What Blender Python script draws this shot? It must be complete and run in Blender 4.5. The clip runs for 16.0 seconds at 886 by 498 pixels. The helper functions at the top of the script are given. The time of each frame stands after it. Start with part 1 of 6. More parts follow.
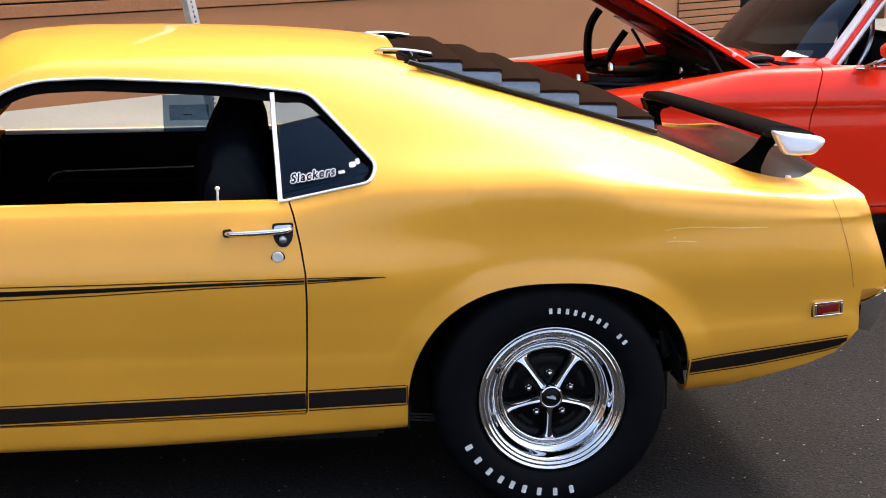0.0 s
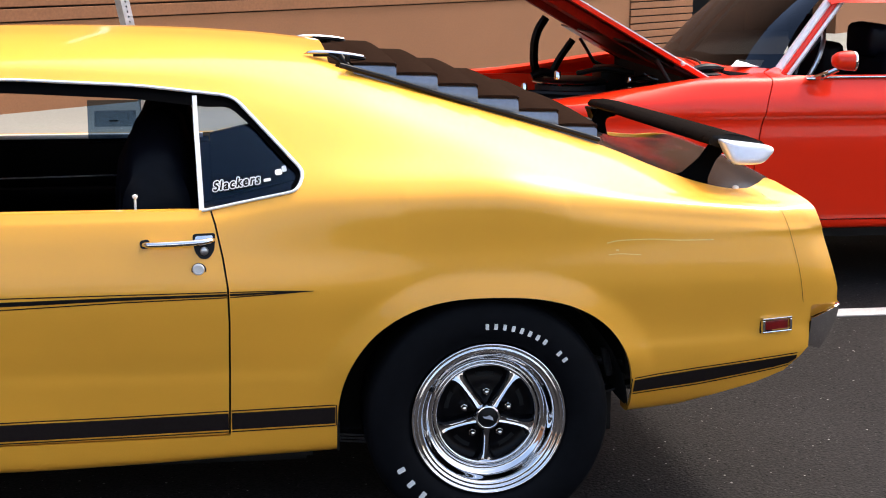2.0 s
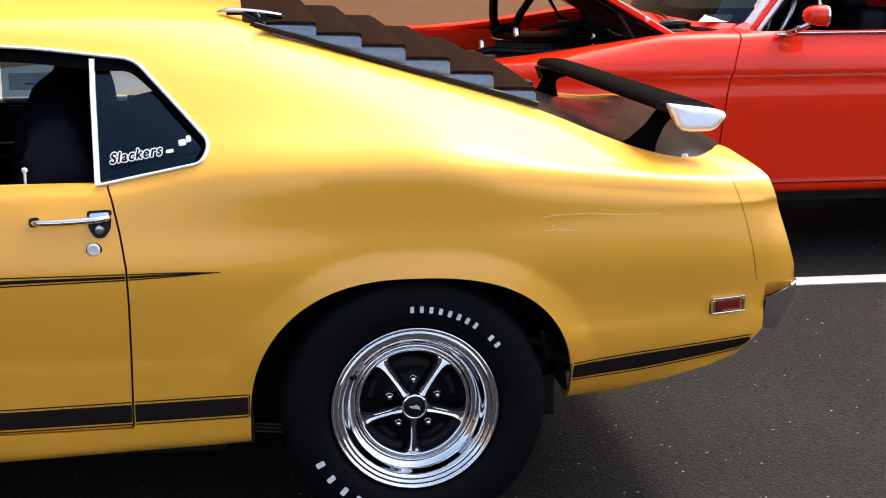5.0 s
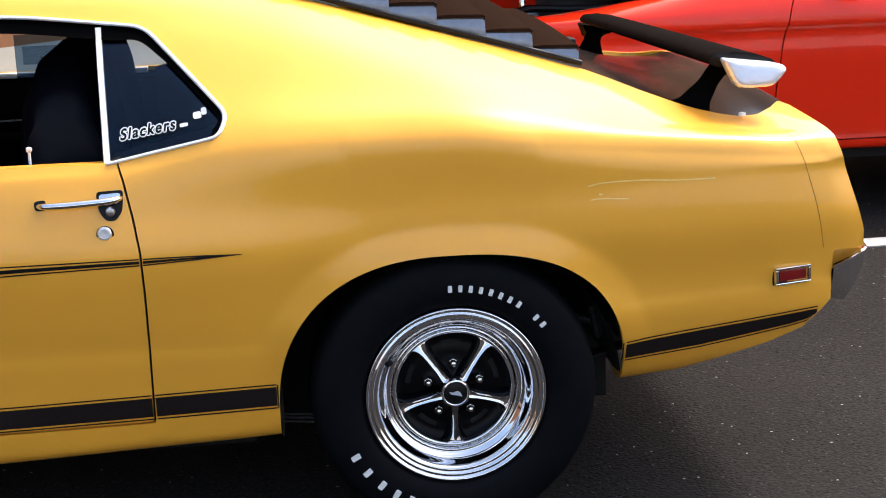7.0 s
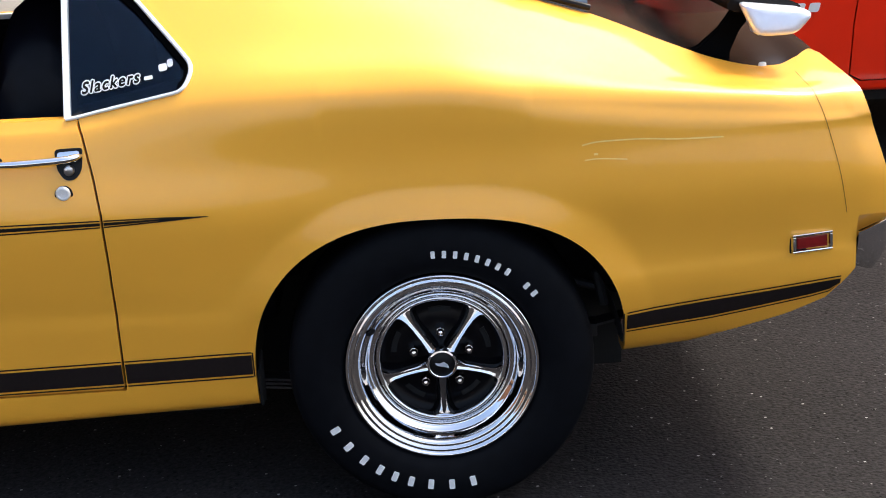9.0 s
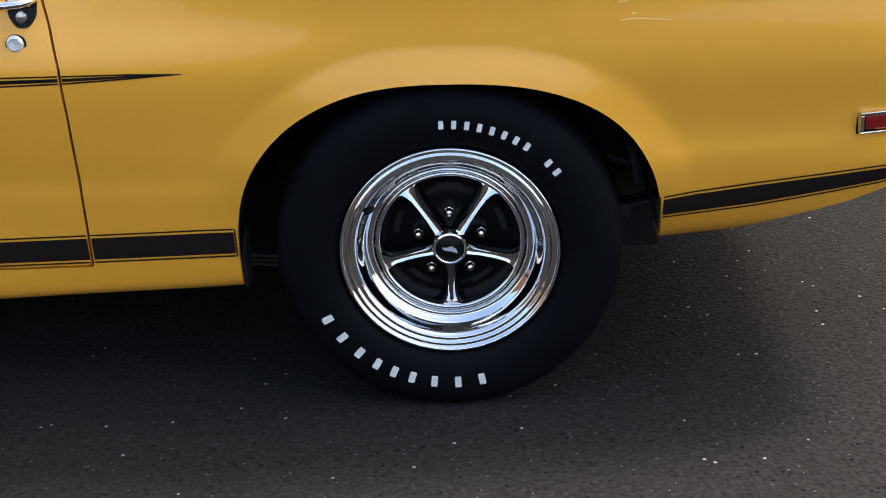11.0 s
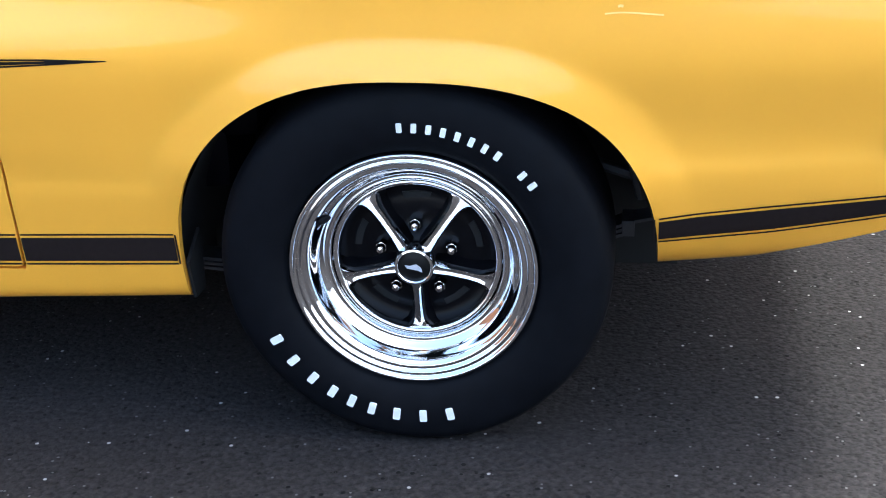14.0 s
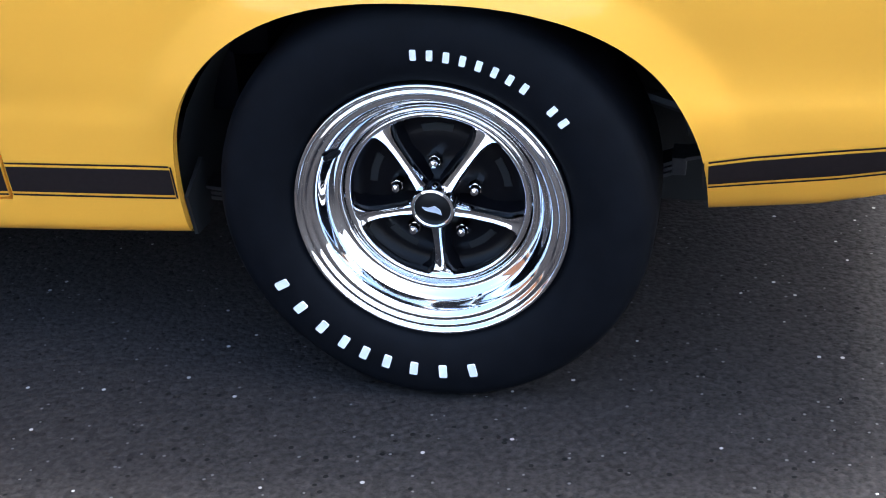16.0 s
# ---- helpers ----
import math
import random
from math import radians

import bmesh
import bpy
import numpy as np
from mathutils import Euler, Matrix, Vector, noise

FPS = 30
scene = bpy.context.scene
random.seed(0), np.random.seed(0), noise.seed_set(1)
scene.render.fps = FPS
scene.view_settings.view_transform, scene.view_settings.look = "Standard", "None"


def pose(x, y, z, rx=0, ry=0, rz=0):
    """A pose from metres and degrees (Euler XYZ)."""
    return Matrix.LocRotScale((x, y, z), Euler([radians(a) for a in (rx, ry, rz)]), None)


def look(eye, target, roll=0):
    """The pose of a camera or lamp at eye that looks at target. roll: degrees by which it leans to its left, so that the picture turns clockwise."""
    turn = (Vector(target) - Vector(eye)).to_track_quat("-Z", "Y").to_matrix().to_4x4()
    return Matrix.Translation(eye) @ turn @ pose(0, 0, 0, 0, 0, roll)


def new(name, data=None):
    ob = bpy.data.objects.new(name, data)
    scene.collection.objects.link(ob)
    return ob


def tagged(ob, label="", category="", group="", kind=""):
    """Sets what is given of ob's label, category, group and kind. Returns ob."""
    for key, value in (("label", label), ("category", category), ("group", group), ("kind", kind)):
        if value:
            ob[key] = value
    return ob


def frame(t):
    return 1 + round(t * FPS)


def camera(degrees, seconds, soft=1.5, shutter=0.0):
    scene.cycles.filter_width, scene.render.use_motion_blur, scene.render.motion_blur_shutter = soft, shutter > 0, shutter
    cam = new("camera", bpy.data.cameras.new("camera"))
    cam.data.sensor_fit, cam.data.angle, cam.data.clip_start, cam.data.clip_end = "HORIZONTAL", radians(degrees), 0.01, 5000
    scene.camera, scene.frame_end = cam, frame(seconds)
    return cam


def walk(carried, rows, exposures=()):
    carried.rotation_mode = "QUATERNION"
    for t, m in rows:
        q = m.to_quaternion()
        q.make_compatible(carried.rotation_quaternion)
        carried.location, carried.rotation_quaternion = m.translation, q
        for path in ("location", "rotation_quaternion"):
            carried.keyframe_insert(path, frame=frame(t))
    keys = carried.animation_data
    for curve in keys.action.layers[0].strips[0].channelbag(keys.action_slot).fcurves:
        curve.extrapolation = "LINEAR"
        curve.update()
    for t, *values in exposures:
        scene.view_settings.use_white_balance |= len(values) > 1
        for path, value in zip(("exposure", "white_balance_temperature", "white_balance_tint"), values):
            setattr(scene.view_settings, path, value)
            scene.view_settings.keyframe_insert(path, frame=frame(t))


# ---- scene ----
cam = camera(32.2, 16.0, soft=1.0)
PATH = [
    (0, (-0.735, -4.011, 1.619), (-0.527, -2.065, 1.205), -0.3),
    (0.5, (-0.756, -3.963, 1.607), (-0.477, -2.026, 1.194), 0.3),
    (1, (-0.755, -3.907, 1.599), (-0.434, -1.976, 1.19), 0.5),
    (1.5, (-0.716, -3.868, 1.585), (-0.406, -1.933, 1.188), 0.9),
    (2, (-0.653, -3.817, 1.572), (-0.386, -1.875, 1.176), 0.2),
    (2.5, (-0.565, -3.756, 1.581), (-0.375, -1.804, 1.192), 0.4),
    (3, (-0.482, -3.739, 1.566), (-0.311, -1.78, 1.206), 0.6),
    (3.5, (-0.438, -3.693, 1.567), (-0.23, -1.747, 1.155), 0.6),
    (4, (-0.429, -3.649, 1.565), (-0.179, -1.712, 1.134), 0.8),
    (6.5, (-0.447, -3.297, 1.543), (-0.186, -1.377, 1.049), -1.3),
    (7, (-0.372, -3.247, 1.519), (-0.165, -1.322, 1.02), -1.9),
    (7.5, (-0.238, -3.19, 1.56), (-0.103, -1.262, 1.044), -1.8),
    (8, (-0.133, -3.14, 1.564), (-0.042, -1.214, 1.032), -1.6),
    (8.5, (-0.057, -3.079, 1.585), (0.011, -1.163, 1.016), -2.1),
    (9, (-0.028, -3.018, 1.537), (-0.002, -1.109, 0.942), -2.8),
    (9.5, (0.015, -2.921, 1.53), (-0.008, -1.03, 0.88), -3.2),
    (10, (-0.031, -2.791, 1.495), (-0.017, -0.921, 0.788), -2.1),
    (10.2, (-0.031, -2.747, 1.505), (-0.009, -0.889, 0.765), -2.0),
    (12.3, (0.245, -2.436, 1.443), (0.042, -0.63, 0.606), -1.8),
    (12.5, (0.248, -2.421, 1.443), (0.04, -0.62, 0.597), -1.8),
    (13, (0.326, -2.366, 1.417), (0.078, -0.571, 0.57), -2.1),
    (13.5, (0.338, -2.31, 1.411), (0.1, -0.508, 0.578), -2.1),
    (14, (0.37, -2.211, 1.426), (0.115, -0.418, 0.577), -2.3),
    (14.5, (0.363, -2.115, 1.426), (0.106, -0.338, 0.545), -2.6),
    (15, (0.367, -2.024, 1.421), (0.103, -0.278, 0.481), -2.9),
    (15.5, (0.391, -1.96, 1.404), (0.097, -0.238, 0.43), -2.7),
    (16, (0.444, -1.91, 1.385), (0.068, -0.209, 0.403), -3.2),
]
walk(cam, [(t, look(eye, target, roll)) for t, eye, target, roll in PATH],
     exposures=[(0, 2.19, 7000, 10), (9, 2.19, 6950, 10), (10, 2.22, 6850, 5), (12.5, 2.33, 6650, 5), (13.5, 3.02, 6200, 4), (14.5, 3.30, 6000, 6), (16, 3.32, 5950, 7)])


# ---- world, sun, exposure ----
SUN_AZ, SUN_EL = radians(61), radians(55.5)     # azimuth from +y towards +x
world = bpy.data.worlds.new("world")
scene.world = world
world.use_nodes = True
wn = world.node_tree.nodes
sky = wn.new("ShaderNodeTexSky")
sky.sky_type, sky.sun_disc = "NISHITA", False
sky.sun_elevation, sky.sun_rotation = SUN_EL, SUN_AZ
sky.air_density, sky.dust_density, sky.ozone_density = 1.0, 4.0, 1.0
world.node_tree.links.new(sky.outputs["Color"], wn["Background"].inputs["Color"])
wn["Background"].inputs["Strength"].default_value = 0.105
sun_data = bpy.data.lights.new("sun", "SUN")
sun_data.energy, sun_data.angle, sun_data.color = 0.85, radians(9), (1.0, 0.97, 0.92)
sun = new("sun", sun_data)
sun.matrix_world = look((0, 0, 0), (-math.sin(SUN_AZ) * math.cos(SUN_EL), -math.cos(SUN_AZ) * math.cos(SUN_EL), -math.sin(SUN_EL)))


# ---- materials ----
def material(name, color, rough=0.5, metal=0.0, noise_scale=0.0, vary=0.0, bump=0.0, bump_scale=200.0, coat=0.0, spec=0.5, big=0.0, big_scale=1.5):
    m = bpy.data.materials.new(name)
    m.use_nodes = True
    nt, p = m.node_tree, m.node_tree.nodes["Principled BSDF"]
    p.inputs["Roughness"].default_value, p.inputs["Metallic"].default_value = rough, metal
    p.inputs["Base Color"].default_value = (*color, 1)
    p.inputs["Specular IOR Level"].default_value = spec
    if coat:
        p.inputs["Coat Weight"].default_value, p.inputs["Coat Roughness"].default_value = coat, 0.04
    co = nt.nodes.new("ShaderNodeTexCoord")
    if vary or big:
        shade = None
        for scale, amount, detail in ((noise_scale, vary, 4), (big_scale, big, 3)):
            if not amount:
                continue
            n = nt.nodes.new("ShaderNodeTexNoise")
            n.inputs["Scale"].default_value, n.inputs["Detail"].default_value = scale, detail
            nt.links.new(co.outputs["Object"], n.inputs["Vector"])
            r = nt.nodes.new("ShaderNodeMapRange")
            r.inputs["From Min"].default_value, r.inputs["From Max"].default_value = 0.25, 0.75
            r.inputs["To Min"].default_value, r.inputs["To Max"].default_value = 1 - amount, 1 + amount
            nt.links.new(n.outputs["Fac"], r.inputs["Value"])
            if shade is None:
                shade = r.outputs["Result"]
            else:
                mul = nt.nodes.new("ShaderNodeMath")
                mul.operation = "MULTIPLY"
                nt.links.new(shade, mul.inputs[0])
                nt.links.new(r.outputs["Result"], mul.inputs[1])
                shade = mul.outputs[0]
        vm = nt.nodes.new("ShaderNodeVectorMath")
        vm.operation = "SCALE"
        vm.inputs[0].default_value = color
        nt.links.new(shade, vm.inputs["Scale"])
        nt.links.new(vm.outputs["Vector"], p.inputs["Base Color"])
    if bump:
        n = nt.nodes.new("ShaderNodeTexNoise")
        n.inputs["Scale"].default_value, n.inputs["Detail"].default_value = bump_scale, 5
        nt.links.new(co.outputs["Object"], n.inputs["Vector"])
        b = nt.nodes.new("ShaderNodeBump")
        b.inputs["Strength"].default_value, b.inputs["Distance"].default_value = bump, 0.004
        nt.links.new(n.outputs["Fac"], b.inputs["Height"])
        nt.links.new(b.outputs["Normal"], p.inputs["Normal"])
    return m


def matte(name, color, gloss=0.02, rough=0.3, noise_scale=60, vary=0.15):
    """Chalky black paint: no sheen that grows at low angles, only a small even gloss."""
    m = material(name, color, noise_scale=noise_scale, vary=vary)
    nt = m.node_tree
    p = nt.nodes["Principled BSDF"]
    tone = p.inputs["Base Color"].links[0].from_socket
    di, gl, mix = nt.nodes.new("ShaderNodeBsdfDiffuse"), nt.nodes.new("ShaderNodeBsdfGlossy"), nt.nodes.new("ShaderNodeMixShader")
    nt.links.new(tone, di.inputs["Color"])
    gl.inputs["Roughness"].default_value = rough
    mix.inputs[0].default_value = gloss
    nt.links.new(di.outputs[0], mix.inputs[1])
    nt.links.new(gl.outputs[0], mix.inputs[2])
    nt.links.new(mix.outputs[0], nt.nodes["Material Output"].inputs["Surface"])
    nt.nodes.remove(p)
    return m


def paint(name, color, flake):
    """Car enamel: a slightly metallic coloured base under a clear coat."""
    m = material(name, color, rough=0.36, metal=flake, noise_scale=700, vary=0.04, coat=0.75, spec=0.28, big=0.05, big_scale=2.2)
    nt, p = m.node_tree, m.node_tree.nodes["Principled BSDF"]
    p.inputs["Coat Roughness"].default_value = 0.07
    # faint waves of old sheet metal
    co, n, b = nt.nodes.new("ShaderNodeTexCoord"), nt.nodes.new("ShaderNodeTexNoise"), nt.nodes.new("ShaderNodeBump")
    n.inputs["Scale"].default_value, n.inputs["Detail"].default_value = 3.2, 1.5
    b.inputs["Strength"].default_value, b.inputs["Distance"].default_value = 0.09, 0.02
    nt.links.new(co.outputs["Object"], n.inputs["Vector"])
    nt.links.new(n.outputs["Fac"], b.inputs["Height"])
    nt.links.new(b.outputs["Normal"], p.inputs["Normal"])
    nt.links.new(b.outputs["Normal"], p.inputs["Coat Normal"])
    return m


def glass(name, tint, rough=0.0, ior=1.5, sheen=(1, 1, 1)):
    m = bpy.data.materials.new(name)
    m.use_nodes = True
    nt = m.node_tree
    nt.nodes.remove(nt.nodes["Principled BSDF"])
    tr, gl, mix = nt.nodes.new("ShaderNodeBsdfTransparent"), nt.nodes.new("ShaderNodeBsdfGlossy"), nt.nodes.new("ShaderNodeMixShader")
    fr = nt.nodes.new("ShaderNodeFresnel")
    fr.inputs["IOR"].default_value = ior
    gl.inputs["Color"].default_value = (*sheen, 1)
    tr.inputs["Color"].default_value = (*tint, 1)
    gl.inputs["Roughness"].default_value = rough
    nt.links.new(fr.outputs[0], mix.inputs[0])
    nt.links.new(tr.outputs[0], mix.inputs[1])
    nt.links.new(gl.outputs[0], mix.inputs[2])
    nt.links.new(mix.outputs[0], nt.nodes["Material Output"].inputs["Surface"])
    return m


YELLOW = paint("yellow_enamel", (0.90, 0.416, 0.043), 0.0)
# lighter yellow for painted reflection streaks
STREAK = material("pale_reflection", (0.95, 0.64, 0.20), rough=0.4, noise_scale=90, vary=0.15)
RED = material("red_enamel", (0.92, 0.028, 0.006), rough=0.3, noise_scale=700, vary=0.03, coat=0.65, spec=0.2, big=0.04, big_scale=2.0)
CHROME = material("chrome", (0.76, 0.77, 0.79), rough=0.045, metal=1.0, noise_scale=25, vary=0.04)
STEEL = material("brushed_steel", (0.55, 0.57, 0.6), rough=0.3, metal=1.0, noise_scale=60, vary=0.1)
RUBBER = material("tyre_rubber", (0.0034, 0.0038, 0.0052), rough=0.6, noise_scale=30, vary=0.25, bump=0.08, bump_scale=350, spec=0.07)
WHITE = material("white_lettering", (0.78, 0.78, 0.76), rough=0.6, noise_scale=90, vary=0.06)
# body red darkened to hold the shade under the open bonnet
RED_SHADED = material("shaded_red_underside", (0.20, 0.008, 0.003), rough=0.55, spec=0.15, noise_scale=30, vary=0.2, big=0.2, big_scale=3)
BLACK = material("black_trim", (0.004, 0.004, 0.0045), rough=0.4, spec=0.2, noise_scale=40, vary=0.2)
SATIN = matte("satin_black_paint", (0.008, 0.0066, 0.006), 0.022, 0.22, 60, 0.2)
DISC = material("black_disc_paint", (0.0026, 0.0026, 0.0036), rough=0.28, noise_scale=60, vary=0.2, spec=0.12)
SCRIPT = material("black_script", (0.004, 0.004, 0.004), rough=0.9, noise_scale=60, vary=0.2, spec=0.05)
LOUVER = matte("louver_black", (0.016, 0.008, 0.005), 0.005, 0.4, 80, 0.2)
SEAL = matte("seal_rubber", (0.0012, 0.0012, 0.0014), 0.0015, 0.35)
SPRING_STEEL = material("dull_spring_steel", (0.045, 0.045, 0.048), rough=0.55, metal=0.4, noise_scale=60, vary=0.3)
STRIPE = material("stripe_vinyl", (0.016, 0.011, 0.010), rough=0.65, spec=0.1, noise_scale=120, vary=0.12, big=0.1, big_scale=5)
VINYL = matte("seat_vinyl", (0.0032, 0.0032, 0.0062), 0.010, 0.35, 40, 0.25)
DARK = material("underbody_black", (0.003, 0.003, 0.003), rough=0.9, noise_scale=12, vary=0.4)
REDLENS = material("red_lens", (0.20, 0.006, 0.006), rough=0.15, noise_scale=60, vary=0.15, coat=0.6)
SILVER = material("silver_wing_cap", (0.66, 0.70, 0.78), rough=0.3, metal=0.35, noise_scale=50, vary=0.05)
GLASS = glass("window_glass", (0.80, 0.84, 0.86))
# gloss coloured blue to paint in the reflected sky
QUARTER_GLASS = glass("sky_blue_sheen_glass", (0.50, 0.58, 0.66), ior=1.42, sheen=(0.45, 0.68, 1.0))
# near-black tint stands in for the unlit cabin, bluish sheen for reflected sky
SCREEN_DARK = glass("cabin_dark_windscreen", (0.045, 0.046, 0.048), ior=1.5, sheen=(0.66, 0.78, 0.95))
BRIGHT = material("bright_anodised_trim", (0.86, 0.86, 0.85), rough=0.35, metal=0.4, noise_scale=40, vary=0.05)
DECK = material("gloss_black_paint", (0.006, 0.0045, 0.004), rough=0.2, spec=0.20, noise_scale=60, vary=0.15, big=0.1)
# blue-grey puts the sky's reflection into the near end plates' colour
SLAT_END = material("sky_sheen_slat_end", (0.20, 0.222, 0.262), rough=0.25, noise_scale=60, vary=0.1, metal=0.65, big=0.15, big_scale=9)
IRON = material("cast_iron", (0.03, 0.03, 0.032), rough=0.6, metal=0.4, noise_scale=50, vary=0.3, bump=0.3, bump_scale=120)
GALV = material("galvanised_steel", (0.5, 0.51, 0.52), rough=0.5, metal=0.8, noise_scale=30, vary=0.15)
CARD = glass("blue_film", (0.40, 0.50, 0.60), ior=1.12)
CARD_MARK = glass("dark_blue_print", (0.62, 0.68, 0.74), ior=1.05)


def asphalt():
    m = material("asphalt", (0.0200, 0.0183, 0.0180), rough=0.9, noise_scale=90, vary=0.5, bump=0.45, bump_scale=150, spec=0.06, big=0.16, big_scale=0.9)
    nt, p = m.node_tree, m.node_tree.nodes["Principled BSDF"]
    co = nt.nodes.new("ShaderNodeTexCoord")
    base = p.inputs["Base Color"].links[0].from_socket
    v = nt.nodes.new("ShaderNodeTexVoronoi")
    v.inputs["Scale"].default_value = 55
    nt.links.new(co.outputs["Object"], v.inputs["Vector"])
    sep = nt.nodes.new("ShaderNodeSeparateColor")
    nt.links.new(v.outputs["Color"], sep.inputs[0])
    pick = nt.nodes.new("ShaderNodeMath")
    pick.operation, pick.inputs[1].default_value = "GREATER_THAN", 0.976
    nt.links.new(sep.outputs[0], pick.inputs[0])
    near = nt.nodes.new("ShaderNodeMath")
    near.operation, near.inputs[1].default_value = "LESS_THAN", 0.19
    nt.links.new(v.outputs["Distance"], near.inputs[0])
    both = nt.nodes.new("ShaderNodeMath")
    both.operation = "MULTIPLY"
    nt.links.new(pick.outputs[0], both.inputs[0])
    nt.links.new(near.outputs[0], both.inputs[1])
    grain = nt.nodes.new("ShaderNodeTexVoronoi")
    grain.inputs["Scale"].default_value = 100
    nt.links.new(co.outputs["Object"], grain.inputs["Vector"])
    tone = nt.nodes.new("ShaderNodeSeparateColor")
    nt.links.new(grain.outputs["Color"], tone.inputs[0])
    spread = nt.nodes.new("ShaderNodeMapRange")
    spread.inputs["To Min"].default_value, spread.inputs["To Max"].default_value = 0.82, 1.2
    nt.links.new(tone.outputs[1], spread.inputs["Value"])
    stones = nt.nodes.new("ShaderNodeVectorMath")
    stones.operation = "SCALE"
    nt.links.new(base, stones.inputs[0])
    nt.links.new(spread.outputs["Result"], stones.inputs["Scale"])
    base = stones.outputs["Vector"]
    # dark pits and fine pale chips
    pit = nt.nodes.new("ShaderNodeTexVoronoi")
    pit.inputs["Scale"].default_value = 85
    nt.links.new(co.outputs["Object"], pit.inputs["Vector"])
    hue = nt.nodes.new("ShaderNodeSeparateColor")
    nt.links.new(pit.outputs["Color"], hue.inputs[0])
    for channel, edge, size, color in ((0, 0.945, 0.36, (0.006, 0.006, 0.006)), (1, 0.93, 0.22, (0.085, 0.085, 0.085))):
        some = nt.nodes.new("ShaderNodeMath")
        some.operation, some.inputs[1].default_value = "GREATER_THAN", edge
        nt.links.new(hue.outputs[channel], some.inputs[0])
        inner = nt.nodes.new("ShaderNodeMath")
        inner.operation, inner.inputs[1].default_value = "LESS_THAN", size
        nt.links.new(pit.outputs["Distance"], inner.inputs[0])
        spot = nt.nodes.new("ShaderNodeMath")
        spot.operation = "MULTIPLY"
        nt.links.new(some.outputs[0], spot.inputs[0])
        nt.links.new(inner.outputs[0], spot.inputs[1])
        lay = nt.nodes.new("ShaderNodeMix")
        lay.data_type = "RGBA"
        nt.links.new(spot.outputs[0], lay.inputs["Factor"])
        nt.links.new(base, lay.inputs["A"])
        lay.inputs["B"].default_value = (*color, 1)
        base = lay.outputs["Result"]
    old = p.inputs["Normal"].links[0].from_node
    pits = nt.nodes.new("ShaderNodeBump")
    pits.invert = True
    pits.inputs["Strength"].default_value, pits.inputs["Distance"].default_value = 0.42, 0.006
    nt.links.new(grain.outputs["Distance"], pits.inputs["Height"])
    nt.links.new(old.outputs["Normal"], pits.inputs["Normal"])
    nt.links.new(pits.outputs["Normal"], p.inputs["Normal"])
    mix = nt.nodes.new("ShaderNodeMix")
    mix.data_type = "RGBA"
    nt.links.new(both.outputs[0], mix.inputs["Factor"])
    nt.links.new(base, mix.inputs["A"])
    mix.inputs["B"].default_value = (0.27, 0.27, 0.26, 1)
    nt.links.new(mix.outputs["Result"], p.inputs["Base Color"])
    return m


ASPHALT = asphalt()
CONCRETE = material("pale_concrete", (0.195, 0.192, 0.175), rough=0.85, noise_scale=45, vary=0.12, bump=0.4, bump_scale=120, big=0.12, big_scale=0.8)
# pale paint of the added wall that bounces light onto the cars
BOUNCE_PAINT = material("pale_bounce_paint", (0.70, 0.71, 0.71), rough=0.8, noise_scale=20, vary=0.06, bump=0.3, bump_scale=80, big=0.06, big_scale=0.4)
STUCCO = material("brown_stucco", (0.240, 0.100, 0.041), rough=0.85, noise_scale=60, vary=0.1, bump=0.4, bump_scale=150, big=0.1, big_scale=0.6)
BRICK = material("brown_block", (0.225, 0.089, 0.035), rough=0.85, noise_scale=40, vary=0.14, bump=0.5, bump_scale=90, big=0.12, big_scale=1.2)
JOINT = material("dark_joint", (0.014, 0.007, 0.005), rough=0.9, noise_scale=40, vary=0.2)
LINE = material("road_line_paint", (0.45, 0.45, 0.44), rough=0.7, noise_scale=60, vary=0.15, bump=0.3, bump_scale=200, big=0.1, big_scale=4)


# ---- mesh helpers ----
def mesh_object(name, verts, faces, mat, parent=None, label="", smooth=True, edge_split=None):
    me = bpy.data.meshes.new(name)
    me.from_pydata([tuple(map(float, v)) for v in verts], [], [tuple(map(int, q)) for q in faces])
    me.materials.append(mat)
    me.polygons.foreach_set("use_smooth", [smooth] * len(me.polygons))
    me.update()
    if smooth and edge_split:
        me.set_sharp_from_angle(angle=radians(edge_split))
    ob = new(name, me)
    if parent:
        ob.parent = parent
    if label:
        ob["label"] = label
    return ob


def part(name, bm, mat, parent=None, label="", smooth=True, sharp=35):
    """Links a bmesh as one mesh object under a thing or a part."""
    me = bpy.data.meshes.new(name)
    bmesh.ops.recalc_face_normals(bm, faces=bm.faces)
    bm.to_mesh(me)
    bm.free()
    me.materials.append(mat)
    me.polygons.foreach_set("use_smooth", [smooth] * len(me.polygons))
    if smooth:
        me.set_sharp_from_angle(angle=radians(sharp))
    ob = new(name, me)
    if parent:
        ob.parent = parent
    if label:
        ob["label"] = label
    return ob


def thing(name, label, category, m=None, group="", kind=""):
    ob = new(name)
    ob.empty_display_size = 0.1
    if m is not None:
        ob.matrix_basis = m
    return tagged(ob, label, category, group, kind)


